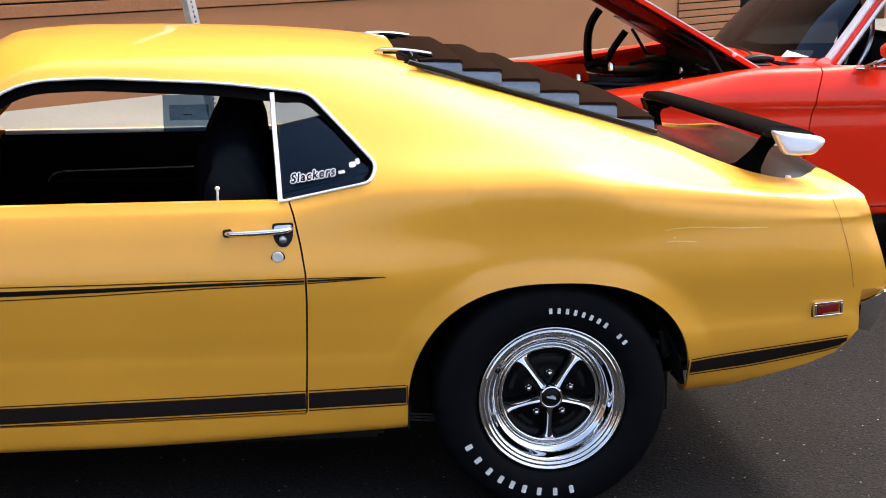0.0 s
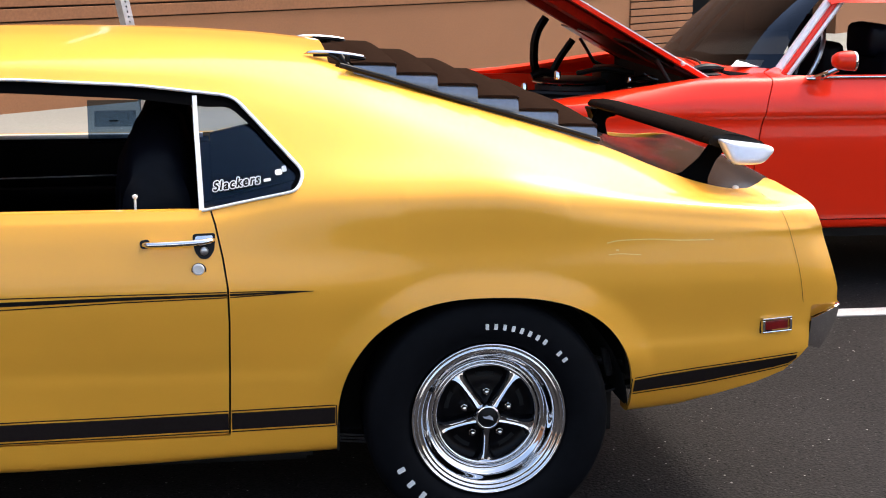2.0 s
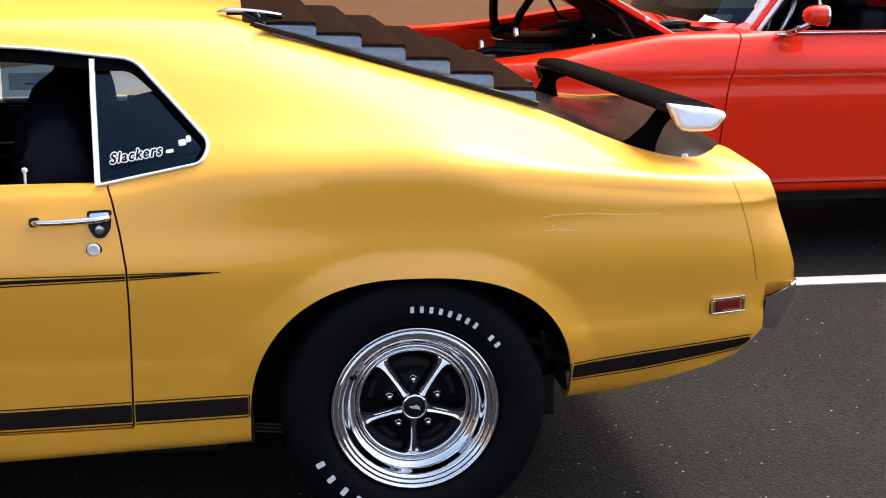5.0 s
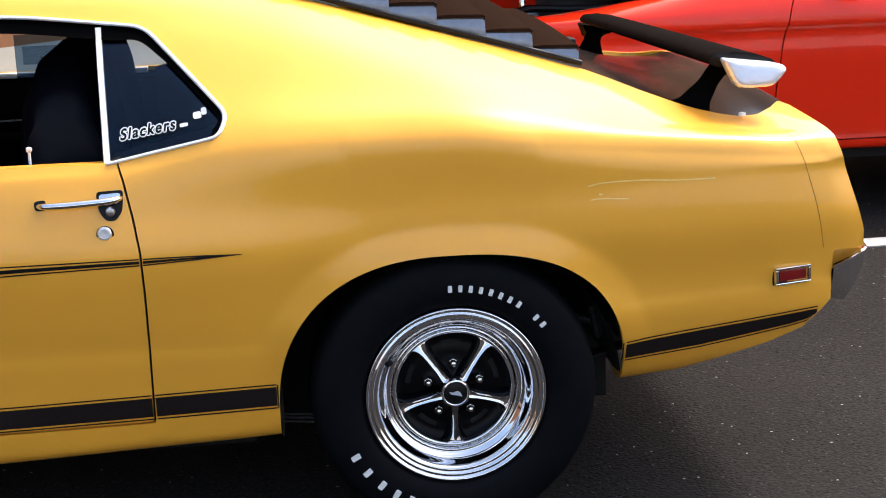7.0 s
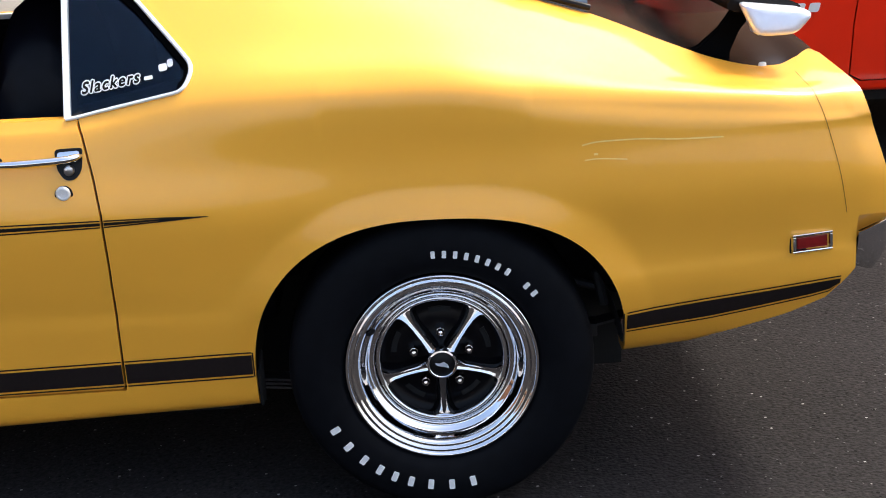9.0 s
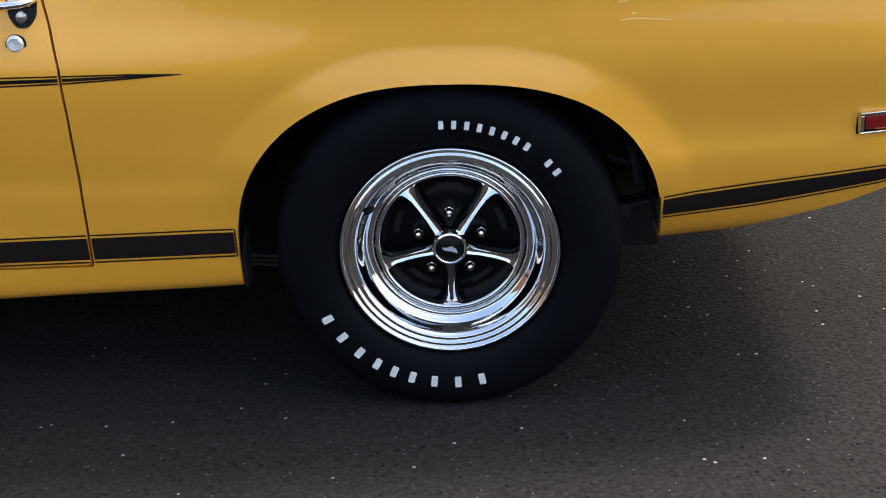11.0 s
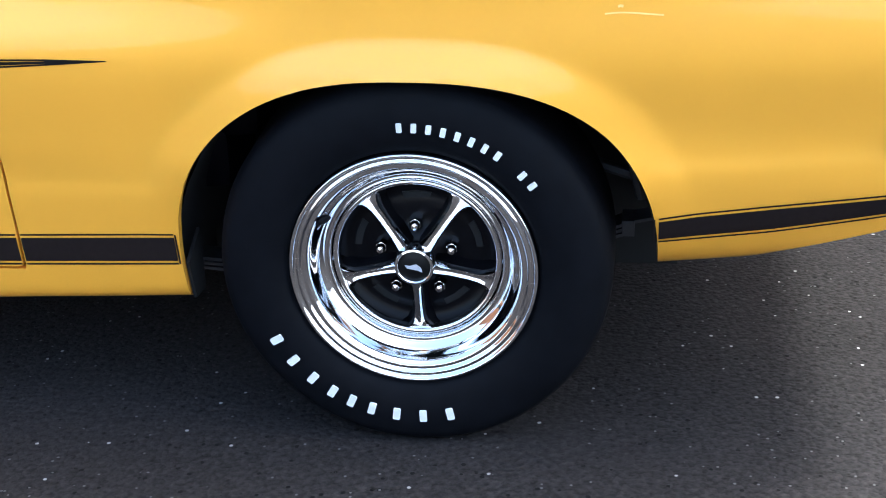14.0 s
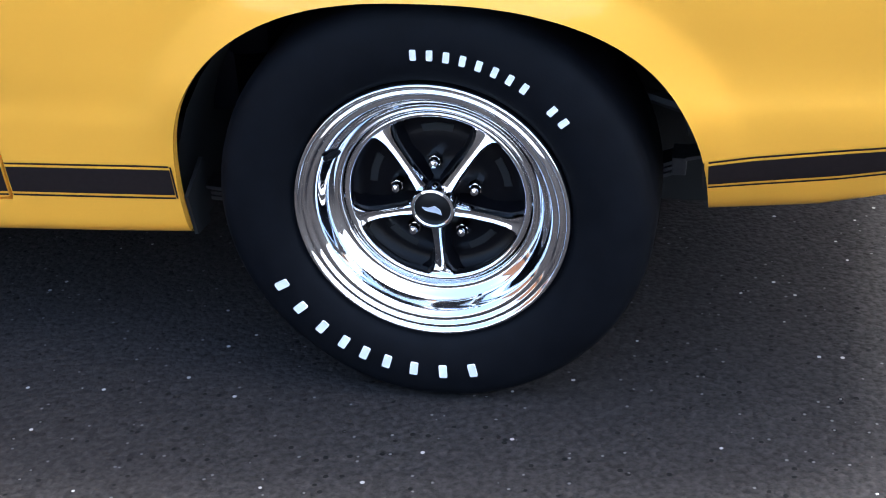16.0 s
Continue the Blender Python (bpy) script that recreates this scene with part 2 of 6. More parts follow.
def box(bm, x0, x1, y0, y1, z0, z1, bevel=0.0, m=None, segments=2):
    vs = [bm.verts.new(p) for p in ((x0, y0, z0), (x1, y0, z0), (x1, y1, z0), (x0, y1, z0), (x0, y0, z1), (x1, y0, z1), (x1, y1, z1), (x0, y1, z1))]
    fs = [bm.faces.new([vs[i] for i in q]) for q in ((3, 2, 1, 0), (4, 5, 6, 7), (0, 1, 5, 4), (1, 2, 6, 5), (2, 3, 7, 6), (3, 0, 4, 7))]
    made = vs
    if bevel:
        r = bmesh.ops.bevel(bm, geom=list({e for q in fs for e in q.edges}), offset=bevel, segments=segments, affect="EDGES", profile=0.6)
        made = list({v for q in r["faces"] for v in q.verts} | {v for q in fs if q.is_valid for v in q.verts})
    if m is not None:
        bmesh.ops.transform(bm, matrix=m, verts=made)
    return bm


def spun(bm, profile, segments=64, m=None, closed=False):
    """A surface of revolution about the y axis; the profile is (radius, y)."""
    rings = []
    for k in range(segments):
        a = 2 * math.pi * k / segments
        rings.append([bm.verts.new((r * math.sin(a), y, r * math.cos(a))) for r, y in profile])
    n = len(profile)
    for k in range(segments):
        a, b = rings[k], rings[(k + 1) % segments]
        for i in range(n if closed else n - 1):
            j = (i + 1) % n
            bm.faces.new((a[i], b[i], b[j], a[j]))
    if m is not None:
        bmesh.ops.transform(bm, matrix=m, verts=[v for r in rings for v in r])
    return bm


def tube(bm, points, radius, sides=8, cap=True, flat=1.0, ref=(0, 0, 1)):
    """A round bar along a line of points; radius may be a list."""
    pts = [Vector(p) for p in points]
    rings = []
    for i, p in enumerate(pts):
        d = (pts[min(i + 1, len(pts) - 1)] - pts[max(i - 1, 0)]).normalized()
        side = d.cross(Vector(ref))
        if side.length < 1e-3:
            side = d.cross(Vector((0, 1, 0)))
        side.normalize()
        up = side.cross(d)
        r = radius[i] if isinstance(radius, (list, tuple)) else radius
        rings.append([bm.verts.new(p + r * (math.cos(2 * math.pi * k / sides) * side + flat * math.sin(2 * math.pi * k / sides) * up)) for k in range(sides)])
    for a, b in zip(rings, rings[1:]):
        for k in range(sides):
            bm.faces.new((a[k], a[(k + 1) % sides], b[(k + 1) % sides], b[k]))
    if cap:
        bm.faces.new(rings[0][::-1])
        bm.faces.new(rings[-1])
    return bm


def prism(bm, outline, axis_vector, bevel=0.0):
    """A closed outline of 3D points pushed along a vector."""
    a = [bm.verts.new(p) for p in outline]
    b = [bm.verts.new(Vector(p) + Vector(axis_vector)) for p in outline]
    n = len(a)
    fs = [bm.faces.new(a[::-1]), bm.faces.new(b)] + [bm.faces.new((a[i], a[(i + 1) % n], b[(i + 1) % n], b[i])) for i in range(n)]
    if bevel:
        bmesh.ops.bevel(bm, geom=list({e for q in fs for e in q.edges}), offset=bevel, segments=2, affect="EDGES", profile=0.6)
    return bm


# ---- lofted car skins ----
def hermite(t0, values, t):
    """Smooth curve through values at t0 (first axis), at the places t."""
    t0, v = np.asarray(t0, float), np.asarray(values, float)
    slope = np.zeros_like(v)
    sec = np.diff(v, axis=0) / np.diff(t0).reshape(-1, *[1] * (v.ndim - 1))
    slope[1:-1] = (sec[1:] + sec[:-1]) / 2
    slope[0], slope[-1] = sec[0], sec[-1]
    flat = sec[1:] * sec[:-1] <= 0
    slope[1:-1][flat] *= 0.35
    i = np.clip(np.searchsorted(t0, t, side="right") - 1, 0, len(t0) - 2)
    h = (t0[i + 1] - t0[i])
    w = ((t - t0[i]) / h)
    sh = (-1,) + (1,) * (v.ndim - 1)
    h, w = h.reshape(sh), w.reshape(sh)
    return ((2 * w**3 - 3 * w**2 + 1) * v[i] + (w**3 - 2 * w**2 + w) * h * slope[i] + (-2 * w**3 + 3 * w**2) * v[i + 1] + (w**3 - w**2) * h * slope[i + 1])


class Skin:
    """Half a car's skin: profiles (y, z) from the sill up to the roof's middle, at stations along x."""

    def __init__(self, stations, middle, shear=None, flare=None):
        self.u = np.array([s[0] for s in stations], float)
        self.p = np.array([s[1] for s in stations], float)
        self.middle, self.shear, self.flare = middle, shear, flare

    def grid(self, us, per=8):
        k = self.p.shape[1]
        q = hermite(self.u, self.p, np.asarray(us, float))
        s = np.linspace(0, k - 1, (k - 1) * per + 1)
        g = hermite(np.arange(k), np.swapaxes(q, 0, 1), s)
        g = np.swapaxes(g, 0, 1)
        y, z = g[..., 0], g[..., 1]
        x = np.repeat(np.asarray(us, float)[:, None], len(s), 1)
        if self.shear:
            x = x + self.shear(x, z)
        if self.flare:
            y = y - self.flare(x, z)
        return np.stack([x, y, z], -1)

    def side(self, x, z):
        """y of the near side at (x, z)."""
        u = x
        for _ in range(6):
            u = x - (self.shear(np.array(u), np.array(z)) if self.shear else 0)
        q = self.grid([u], 30)[0]
        top = int(np.argmax(q[:, 2] > z + 1e-6))
        top = max(top, 1)
        a, b = q[top - 1], q[top]
        w = (z - a[2]) / max(b[2] - a[2], 1e-6)
        return float(a[1] + w * (b[1] - a[1]))


def skin_panel(name, g, keep, mat, parent, middle=None, both=False, lip=0.012, label="", shift=0.0):
    """The part of a skin grid where keep(x, y, z) < 0, its edge drawn to the outline and turned inwards by lip."""
    nu, ns = g.shape[:2]
    P = g.reshape(-1, 3).copy()
    du, ds = np.gradient(g, axis=0), np.gradient(g, axis=1)
    N = np.cross(du, ds).reshape(-1, 3)
    N /= np.maximum(np.linalg.norm(N, axis=1, keepdims=True), 1e-9)
    D = keep(P[:, 0], P[:, 1], P[:, 2])
    idx = np.arange(nu * ns).reshape(nu, ns)
    Q = np.stack([idx[:-1, :-1], idx[1:, :-1], idx[1:, 1:], idx[:-1, 1:]], -1).reshape(-1, 4)
    Q = Q[D[Q].mean(1) < 0]
    E = np.concatenate([Q[:, [0, 1]], Q[:, [1, 2]], Q[:, [2, 3]], Q[:, [3, 0]]])
    key = np.sort(E, 1)
    _, first, count = np.unique(key[:, 0] * (nu * ns) + key[:, 1], return_index=True, return_counts=True)
    B = E[first[count == 1]]
    rim = (B % ns == 0).all(1) | (B % ns == ns - 1).all(1)
    cut = np.unique(B[~rim])
    step = np.linalg.norm(du.reshape(-1, 3), axis=1)[cut].mean() * 1.3 if len(cut) else 0.01
    home = P[cut].copy()
    for _ in range(5):
        if not len(cut):
            break
        p, n, e = P[cut], N[cut], 1e-3
        d = keep(*p.T)
        G = np.stack([(keep(*(p + e * a).T) - d) / e for a in np.eye(3)], 1)
        d = np.where(np.abs(d) < 0.03, d, 0.0)
        G -= (G * n).sum(1, keepdims=True) * n
        gg = np.maximum((G * G).sum(1), 0.15)
        P[cut] = p - G * np.clip(d / gg, -0.02, 0.02)[:, None]
        off = P[cut] - home
        far = np.linalg.norm(off, axis=1, keepdims=True)
        P[cut] = home + off * np.minimum(1, step / np.maximum(far, 1e-9))
    inward = N.copy()
    if inward[:, 1].mean() < 0:
        inward = -inward
    turned = inward.copy()
    inward[inward[:, 1] > 0.6] = (0.0, 1.0, 0.0)
    if shift:
        P = P - turned * shift
    use = np.unique(Q)
    new_id = -np.ones(nu * ns, int)
    new_id[use] = np.arange(len(use))
    V = P[use]
    F = new_id[Q]
    verts, faces = [V], [F]
    if lip:
        L = P[cut] + inward[cut] * lip
        lid = -np.ones(nu * ns, int)
        lid[cut] = len(use) + np.arange(len(cut))
        edge = B[~rim]
        ok = (lid[edge] >= 0).all(1)
        edge = edge[ok]
        verts.append(L)
        faces.append(np.stack([new_id[edge[:, 1]], new_id[edge[:, 0]], lid[edge[:, 0]], lid[edge[:, 1]]], 1))
    V, F = np.concatenate(verts), np.concatenate(faces)
    if both:
        W = V.copy()
        W[:, 1] = 2 * middle - W[:, 1]
        F = np.concatenate([F, F[:, ::-1] + len(V)])
        V = np.concatenate([V, W])
    ob = mesh_object(name, V, F, mat, parent, label)
    bm = bmesh.new()
    bm.from_mesh(ob.data)
    bmesh.ops.remove_doubles(bm, verts=bm.verts, dist=2e-4)
    bmesh.ops.recalc_face_normals(bm, faces=bm.faces)
    bm.to_mesh(ob.data)
    bm.free()
    ob.data.set_sharp_from_angle(angle=radians(50))
    return ob


def polyline_sdf(points):
    """Signed distance in (x, z) to a closed outline, negative inside."""
    pts = np.array(points, float)

    def f(x, z):
        d, inside = np.full(x.shape, 1e9), np.zeros(x.shape, bool)
        for a, b in zip(pts, np.roll(pts, -1, 0)):
            e, wx, wz = b - a, x - a[0], z - a[1]
            t = np.clip((wx * e[0] + wz * e[1]) / (e @ e), 0, 1)
            d = np.minimum(d, np.hypot(wx - t * e[0], wz - t * e[1]))
            c = ((a[1] <= z) != (b[1] <= z))
            with np.errstate(divide="ignore", invalid="ignore"):
                inside ^= c & (x < a[0] + (z - a[1]) / np.where(e[1] == 0, 1e-12, e[1]) * e[0])
        return np.where(inside, -d, d)
    return f


def rounded(points, radius, n=5):
    """An outline with its corners rounded."""
    out, k = [], len(points)
    for i in range(k):
        a, b, c = (Vector((*points[(i + j) % k], 0)) for j in (-1, 0, 1))
        r = radius[i] if isinstance(radius, (list, tuple)) else radius
        p, q = b + (a - b).normalized() * r, b + (c - b).normalized() * r
        for j in range(n + 1):
            t = j / n
            v = (1 - t) ** 2 * p + 2 * t * (1 - t) * b + t * t * q
            out.append((v.x, v.y))
    return out


def ribbon(name, skin, xs, low, high, mat, parent, proud=0.0022, label="", rows=4):
    """A strip of film on a skin's near side, between two heights given as functions of x."""
    verts, faces = [], []
    for x in xs:
        for j in range(rows + 1):
            z = low(x) + (high(x) - low(x)) * j / rows
            verts.append((x, skin.side(x, z) - proud, z))
    for i in range(len(xs) - 1):
        for j in range(rows):
            a = i * (rows + 1) + j
            faces.append((a, a + rows + 1, a + rows + 2, a + 1))
    return mesh_object(name, verts, faces, mat, parent, label)


def lerp(*pairs):
    xs, ys = [p[0] for p in pairs], [p[1] for p in pairs]
    return lambda x: float(np.interp(x, xs, ys))


# ---- the setting ----
ALONG = Vector((0.742, 0.670, 0))     # along the building
KERB = Vector((-0.73, 3.86, 0))


def setting_pose(p):
    return Matrix.Translation(p) @ Matrix.Rotation(math.atan2(ALONG.y, ALONG.x), 4, "Z")


bm = bmesh.new()
bmesh.ops.create_grid(bm, x_segments=60, y_segments=60, size=600)
ground = tagged(part("ground", bm, ASPHALT, smooth=False), "dark grey worn asphalt of the parking street", "ground", kind="structure")

bm = bmesh.new()
box(bm, -60, 80, 0.16, 6.6, 0.0, 0.15, 0.012)
pavement = tagged(part("pavement", bm, CONCRETE, smooth=False), "pale concrete pavement in front of the building", "pavement", kind="structure")
pavement.matrix_basis = setting_pose(KERB)
bm = bmesh.new()
box(bm, -60, 80, 0.0, 0.156, -0.05, 0.152, 0.02)
kerb = tagged(part("kerb", bm, CONCRETE, smooth=False), "pale concrete kerb at the pavement", "kerb", kind="structure")
kerb.matrix_basis = setting_pose(KERB)

# the wall: its near face runs from WALL along ALONG
WALL = Vector((1.98, 13.17, 0))

# unseen pale wall added behind the viewer, to bounce light and cut low sky
bm = bmesh.new()
box(bm, -60, 60, -15.4, -15.0, 0.0, 3.4)
bounce_wall = tagged(part("bounce_wall", bm, BOUNCE_PAINT, smooth=False), "unseen pale wall added behind the viewer to bounce light", "wall", kind="structure")


def wall_pieces(name, s0, s1, z0, z1, length, height, mat, parent, joint=0.016, deep=0.05):
    """Courses of long blocks on the wall's face, in running bond, that share three meshes."""
    rows = int((z1 - z0) / height + 1e-6)
    meshes = {}
    for r in range(rows):
        s = s0 - (length / 2 if r % 2 else 0)
        while s < s1 - 0.02:
            a, b = max(s, s0), min(s + length, s1)
            size = round(b - a, 3)
            if size > 0.03:
                if size not in meshes:
                    bm = bmesh.new()
                    box(bm, 0, size - joint * 0.5, -0.018, deep, 0, height - joint, 0.004, segments=1)
                    ob = part(name, bm, mat, parent, smooth=False)
                    meshes[size] = ob.data
                else:
                    ob = new(name, meshes[size])
                    ob.parent = parent
                ob.location = (a, random.uniform(-0.003, 0.003), z0 + r * height)
            s += length


S_PIER, S_END, GROOVE = 3.19, 4.70, 0.885
bm = bmesh.new()
box(bm, -45, S_PIER, 0.0, 0.4, 0.0, GROOVE)
wall_north = tagged(part("wall_north", bm, STUCCO, smooth=False), "smooth brown stucco plinth of the building", "wall", kind="structure")
wall_north.matrix_basis = setting_pose(WALL)
bm = bmesh.new()
box(bm, -45, S_PIER, 0.03, 0.4, GROOVE + 0.002, 9.0)
box(bm, S_PIER + 0.002, S_END, 0.03, 0.4, 0.0, 9.0)
wall_upper = tagged(part("wall_upper", bm, JOINT, smooth=False), "brown block wall with dark horizontal joints", "wall", kind="structure")
wall_upper.matrix_basis = setting_pose(WALL)
bm = bmesh.new()
box(bm, -45, 9.0, -0.03, 0.028, GROOVE + 0.02 + 7 * 0.119, 9.0)
wall_facade = tagged(part("wall_facade", bm, BRICK, smooth=False), "brown facade above the block courses", "wall", kind="structure")
wall_facade.matrix_basis = setting_pose(WALL)
bm = bmesh.new()
box(bm, S_END + 0.002, 14.0, 1.6, 1.9, 0.0, 9.0)
box(bm, 9.0, 9.3, 0.41, 1.598, 0.0, 9.0)
box(bm, S_END + 0.002, S_END + 0.3, 0.41, 1.6, 0.0, 9.0)
entrance = tagged(part("entrance_recess", bm, DARK, smooth=False), "dark recessed entrance of the building", "wall", kind="structure")
entrance.matrix_basis = setting_pose(WALL)
bm = bmesh.new()
box(bm, 9.0, 45, 0.0, 0.4, 0.0, 9.0)
wall_east = tagged(part("wall_east", bm, STUCCO, smooth=False), "brown stucco wall beyond the entrance", "wall", kind="structure")
wall_east.matrix_basis = setting_pose(WALL)

# parking line between the cars
bm = bmesh.new()
box(bm, -0.5, 4.6, 2.25, 2.37, -0.002, 0.004)
parking_line = tagged(part("parking_line", bm, LINE, smooth=False), "worn white painted parking line on asphalt", "road line", kind="structure")


# ---- sign post ----
def sign_post(x, y):
    post = thing("sign_post", "leaning perforated galvanised steel sign post on the pavement", "post", pose(x, y, 0.15, 0, -11, 0) @ pose(0, 0, 0, 0, 0, 40))
    w, t = 0.025, 0.0025
    bm = bmesh.new()
    box(bm, -w, w, w - t, w, 0, 2.6)
    box(bm, -w, -w + t, -w + t, w - t, 0, 2.6)
    box(bm, w - t, w, -w + t, w - t, 0, 2.6)
    # the near face, with its row of holes
    n = int(2.6 / 0.0254)
    for k in range(n):
        z, h, r = k * 0.0254, 0.0254, 0.0058
        ring = [bm.verts.new((r * math.cos(a), -w, z + h / 2 + r * math.sin(a))) for a in [2 * math.pi * i / 8 for i in range(8)]]
        corner = [bm.verts.new(p) for p in ((w, -w, z + h / 2), (w, -w, z + h), (0, -w, z + h), (-w, -w, z + h), (-w, -w, z + h / 2), (-w, -w, z), (0, -w, z), (w, -w, z))]
        for i in range(8):
            bm.faces.new((ring[i], ring[(i + 1) % 8], corner[(i + 1) % 8], corner[i]))
    part("post_tube", bm, GALV, post, smooth=False)
    return post


sign_post(-0.97, 4.05)


# ---- wheels ----
def arc_shape(bm, angle, radius, size, y):
    """One raised white mark on a tyre's side, as a plain bar."""
    h, w = size, size * 0.72
    c, s = math.cos(angle), math.sin(angle)

    def put(a, b, d=0.0):
        # a along the circle, b outwards
        r = radius + b
        return (r * s + a * c, y - d, r * c - a * s)

    def solid(outline):
        top = [bm.verts.new(put(a, b, 0.0016)) for a, b in outline]
        low = [bm.verts.new(put(a, b, -0.002)) for a, b in outline]
        n = len(top)
        bm.faces.new(top)
        for i in range(n):
            bm.faces.new((top[i], low[i], low[(i + 1) % n], top[(i + 1) % n]))

    q = w * 0.40
    solid(rounded([(-q, -h * 0.5), (q, -h * 0.5), (q, h * 0.5), (-q, h * 0.5)], w * 0.14, 2))


def tyre_profile(R, r, w):
    """Closed outline (radius, y) of a tyre: outer side at y = 0, the tread on the ground side."""
    return [(r, 0.030), (r + 0.004, 0.018), (r + 0.012, 0.010), (r + 0.03, 0.003), (r + 0.055, 0.0), (R - 0.045, 0.003), (R - 0.024, 0.008), (R - 0.012, 0.015), (R - 0.004, 0.026),
            (R, 0.045), (R + 0.001, w / 2), (R, w - 0.055), (R - 0.015, w - 0.03), (R - 0.045, w - 0.006), (r + 0.05, w), (r + 0.01, w - 0.015), (r, w - 0.03)]


def magnum_wheel(name, parent, m):
    wheel = new(name)
    wheel.parent, wheel.matrix_basis = parent, m
    R, r, w = 0.328, 0.2065, 0.235
    bm = bmesh.new()
    spun(bm, tyre_profile(R, r, w), 112, closed=True)
    for v in bm.verts:       # pressed flat where it stands
        low = -R + 0.006
        if v.co.z < low:
            v.co.z = low
        if v.co.z < -0.24 and v.co.y < 0.05:
            v.co.y -= 0.008 * (-0.24 - v.co.z) / 0.09
    tyre = part("tyre", bm, RUBBER, wheel, "black rubber tyre with raised white marks", sharp=60)
    for k in (0, 1, 2, 3, 4, 5, 6, 7, 9, 10):
        bm = bmesh.new()
        arc_shape(bm, radians(-2.0 + 5.25 * k + (0.8 if k > 7 else 0)), 0.2555, 0.0155, -0.0002)
        part("raised_mark", bm, WHITE, tyre, smooth=False)
    for deg in (168.2, 178.2, 188.0, 197.3, 205.2, 213, 221.8, 231.6, 241.6):
        bm = bmesh.new()
        arc_shape(bm, radians(deg), 0.2675, 0.0215, -0.0024)
        part("raised_mark", bm, WHITE, tyre, smooth=False)
    # chrome trim ring with its steps
    bm = bmesh.new()
    spun(bm, [(0.2085, 0.030), (0.2085, 0.016), (0.2065, 0.010), (0.2035, 0.0085), (0.2005, 0.011), (0.1985, 0.0155), (0.1960, 0.0155), (0.1935, 0.012), (0.1905, 0.0125), (0.1885, 0.018),
              (0.1855, 0.019), (0.1825, 0.017), (0.1795, 0.020), (0.1768, 0.0225), (0.1740, 0.0275), (0.1712, 0.0335), (0.1680, 0.0400), (0.1645, 0.0460), (0.1615, 0.0495), (0.1580, 0.0515), (0.1560, 0.0550), (0.1535, 0.0568), (0.1510, 0.0570)], 128)
    part("trim_ring", bm, CHROME, wheel, "polished chrome trim ring with stepped edge", sharp=80)
    bm = bmesh.new()
    spun(bm, [(0.1510, 0.0570), (0.1490, 0.0545), (0.1468, 0.0555), (0.1452, 0.0600), (0.1442, 0.0680), (0.1430, 0.0720)], 128)
    part("rim_barrel", bm, CHROME, wheel, "chrome rim barrel", sharp=80)
    # black dished centre
    bm = bmesh.new()
    spun(bm, [(0.1445, 0.0715), (0.136, 0.088), (0.118, 0.098), (0.100, 0.094), (0.080, 0.089), (0.062, 0.092), (0.045, 0.082), (0.030, 0.070), (0.001, 0.070)], 80)
    part("wheel_disc", bm, DISC, wheel, "black painted wheel disc", sharp=70)
    # brake slots in the disc, between the lower spokes
    for deg in (36 + 180, 36 - 180 + 288, 72, -72, 0):
        bm = bmesh.new()
        pts = [(0.110, -13), (0.110, 0), (0.110, 13), (0.097, 13), (0.097, 0), (0.097, -13)]
        prism(bm, [(q * math.sin(radians(deg + b)), 0.0935, q * math.cos(radians(deg + b))) for q, b in pts], (0, 0.02, 0))
        part("vent_slot", bm, DARK, wheel, smooth=False)
    # five chrome spokes running into a hoop
    bm = bmesh.new()
    spun(bm, [(0.1440, 0.071), (0.1420, 0.0620), (0.1385, 0.0595), (0.1345, 0.0608), (0.1322, 0.0650), (0.1312, 0.078)], 112)
    part("spoke_hoop", bm, CHROME, wheel, "chrome hoop joining the spokes", sharp=80)
    spoke = None
    for k in range(5):
        turn = Matrix.Rotation(radians(36 + 72 * k), 4, "Y")
        if spoke is None:
            bm = bmesh.new()
            rings = []
            for r0, hw, y0 in ((0.026, 0.0125, 0.040), (0.04, 0.0105, 0.044), (0.06, 0.0085, 0.049), (0.09, 0.0085, 0.055), (0.110, 0.0100, 0.0575), (0.121, 0.0140, 0.0595), (0.1285, 0.0195, 0.0610), (0.1335, 0.030, 0.0620), (0.1385, 0.047, 0.0635)):
                rings.append([bm.verts.new((a, y, r0)) for a, y in ((-hw * 1.08, y0 + 0.013), (-hw, y0 + 0.008), (-hw * 0.72, y0 + 0.0015), (-hw * 0.35, y0 + 0.0035), (0, y0 + 0.005), (hw * 0.35, y0 + 0.0035), (hw * 0.72, y0 + 0.0015), (hw, y0 + 0.008), (hw * 1.08, y0 + 0.013))])
            for a, b in zip(rings, rings[1:]):
                for i in range(8):
                    bm.faces.new((a[i], a[i + 1], b[i + 1], b[i]))
            spoke = part("spoke", bm, CHROME, wheel, "chrome spoke", sharp=50)
            spoke.matrix_basis = turn
            bm = bmesh.new()
            web = []
            for r0, hw, y0 in ((0.03, 0.0120, 0.053), (0.06, 0.0092, 0.061), (0.09, 0.0092, 0.067), (0.110, 0.0112, 0.070), (0.124, 0.0165, 0.073), (0.135, 0.029, 0.077)):
                web.append([bm.verts.new((a, y, r0)) for a, y in ((-hw * 1.6, 0.100), (-hw * 1.05, y0), (hw * 1.05, y0), (hw * 1.6, 0.100))])
            for a, b in zip(web, web[1:]):
                for i in range(3):
                    bm.faces.new((a[i], a[i + 1], b[i + 1], b[i]))
            base_ob = part("spoke_base", bm, DISC, wheel, "black spoke base", sharp=50)
            base_ob.matrix_basis = turn
        else:
            o = new("spoke", spoke.data)
            o.parent, o.matrix_basis = wheel, turn
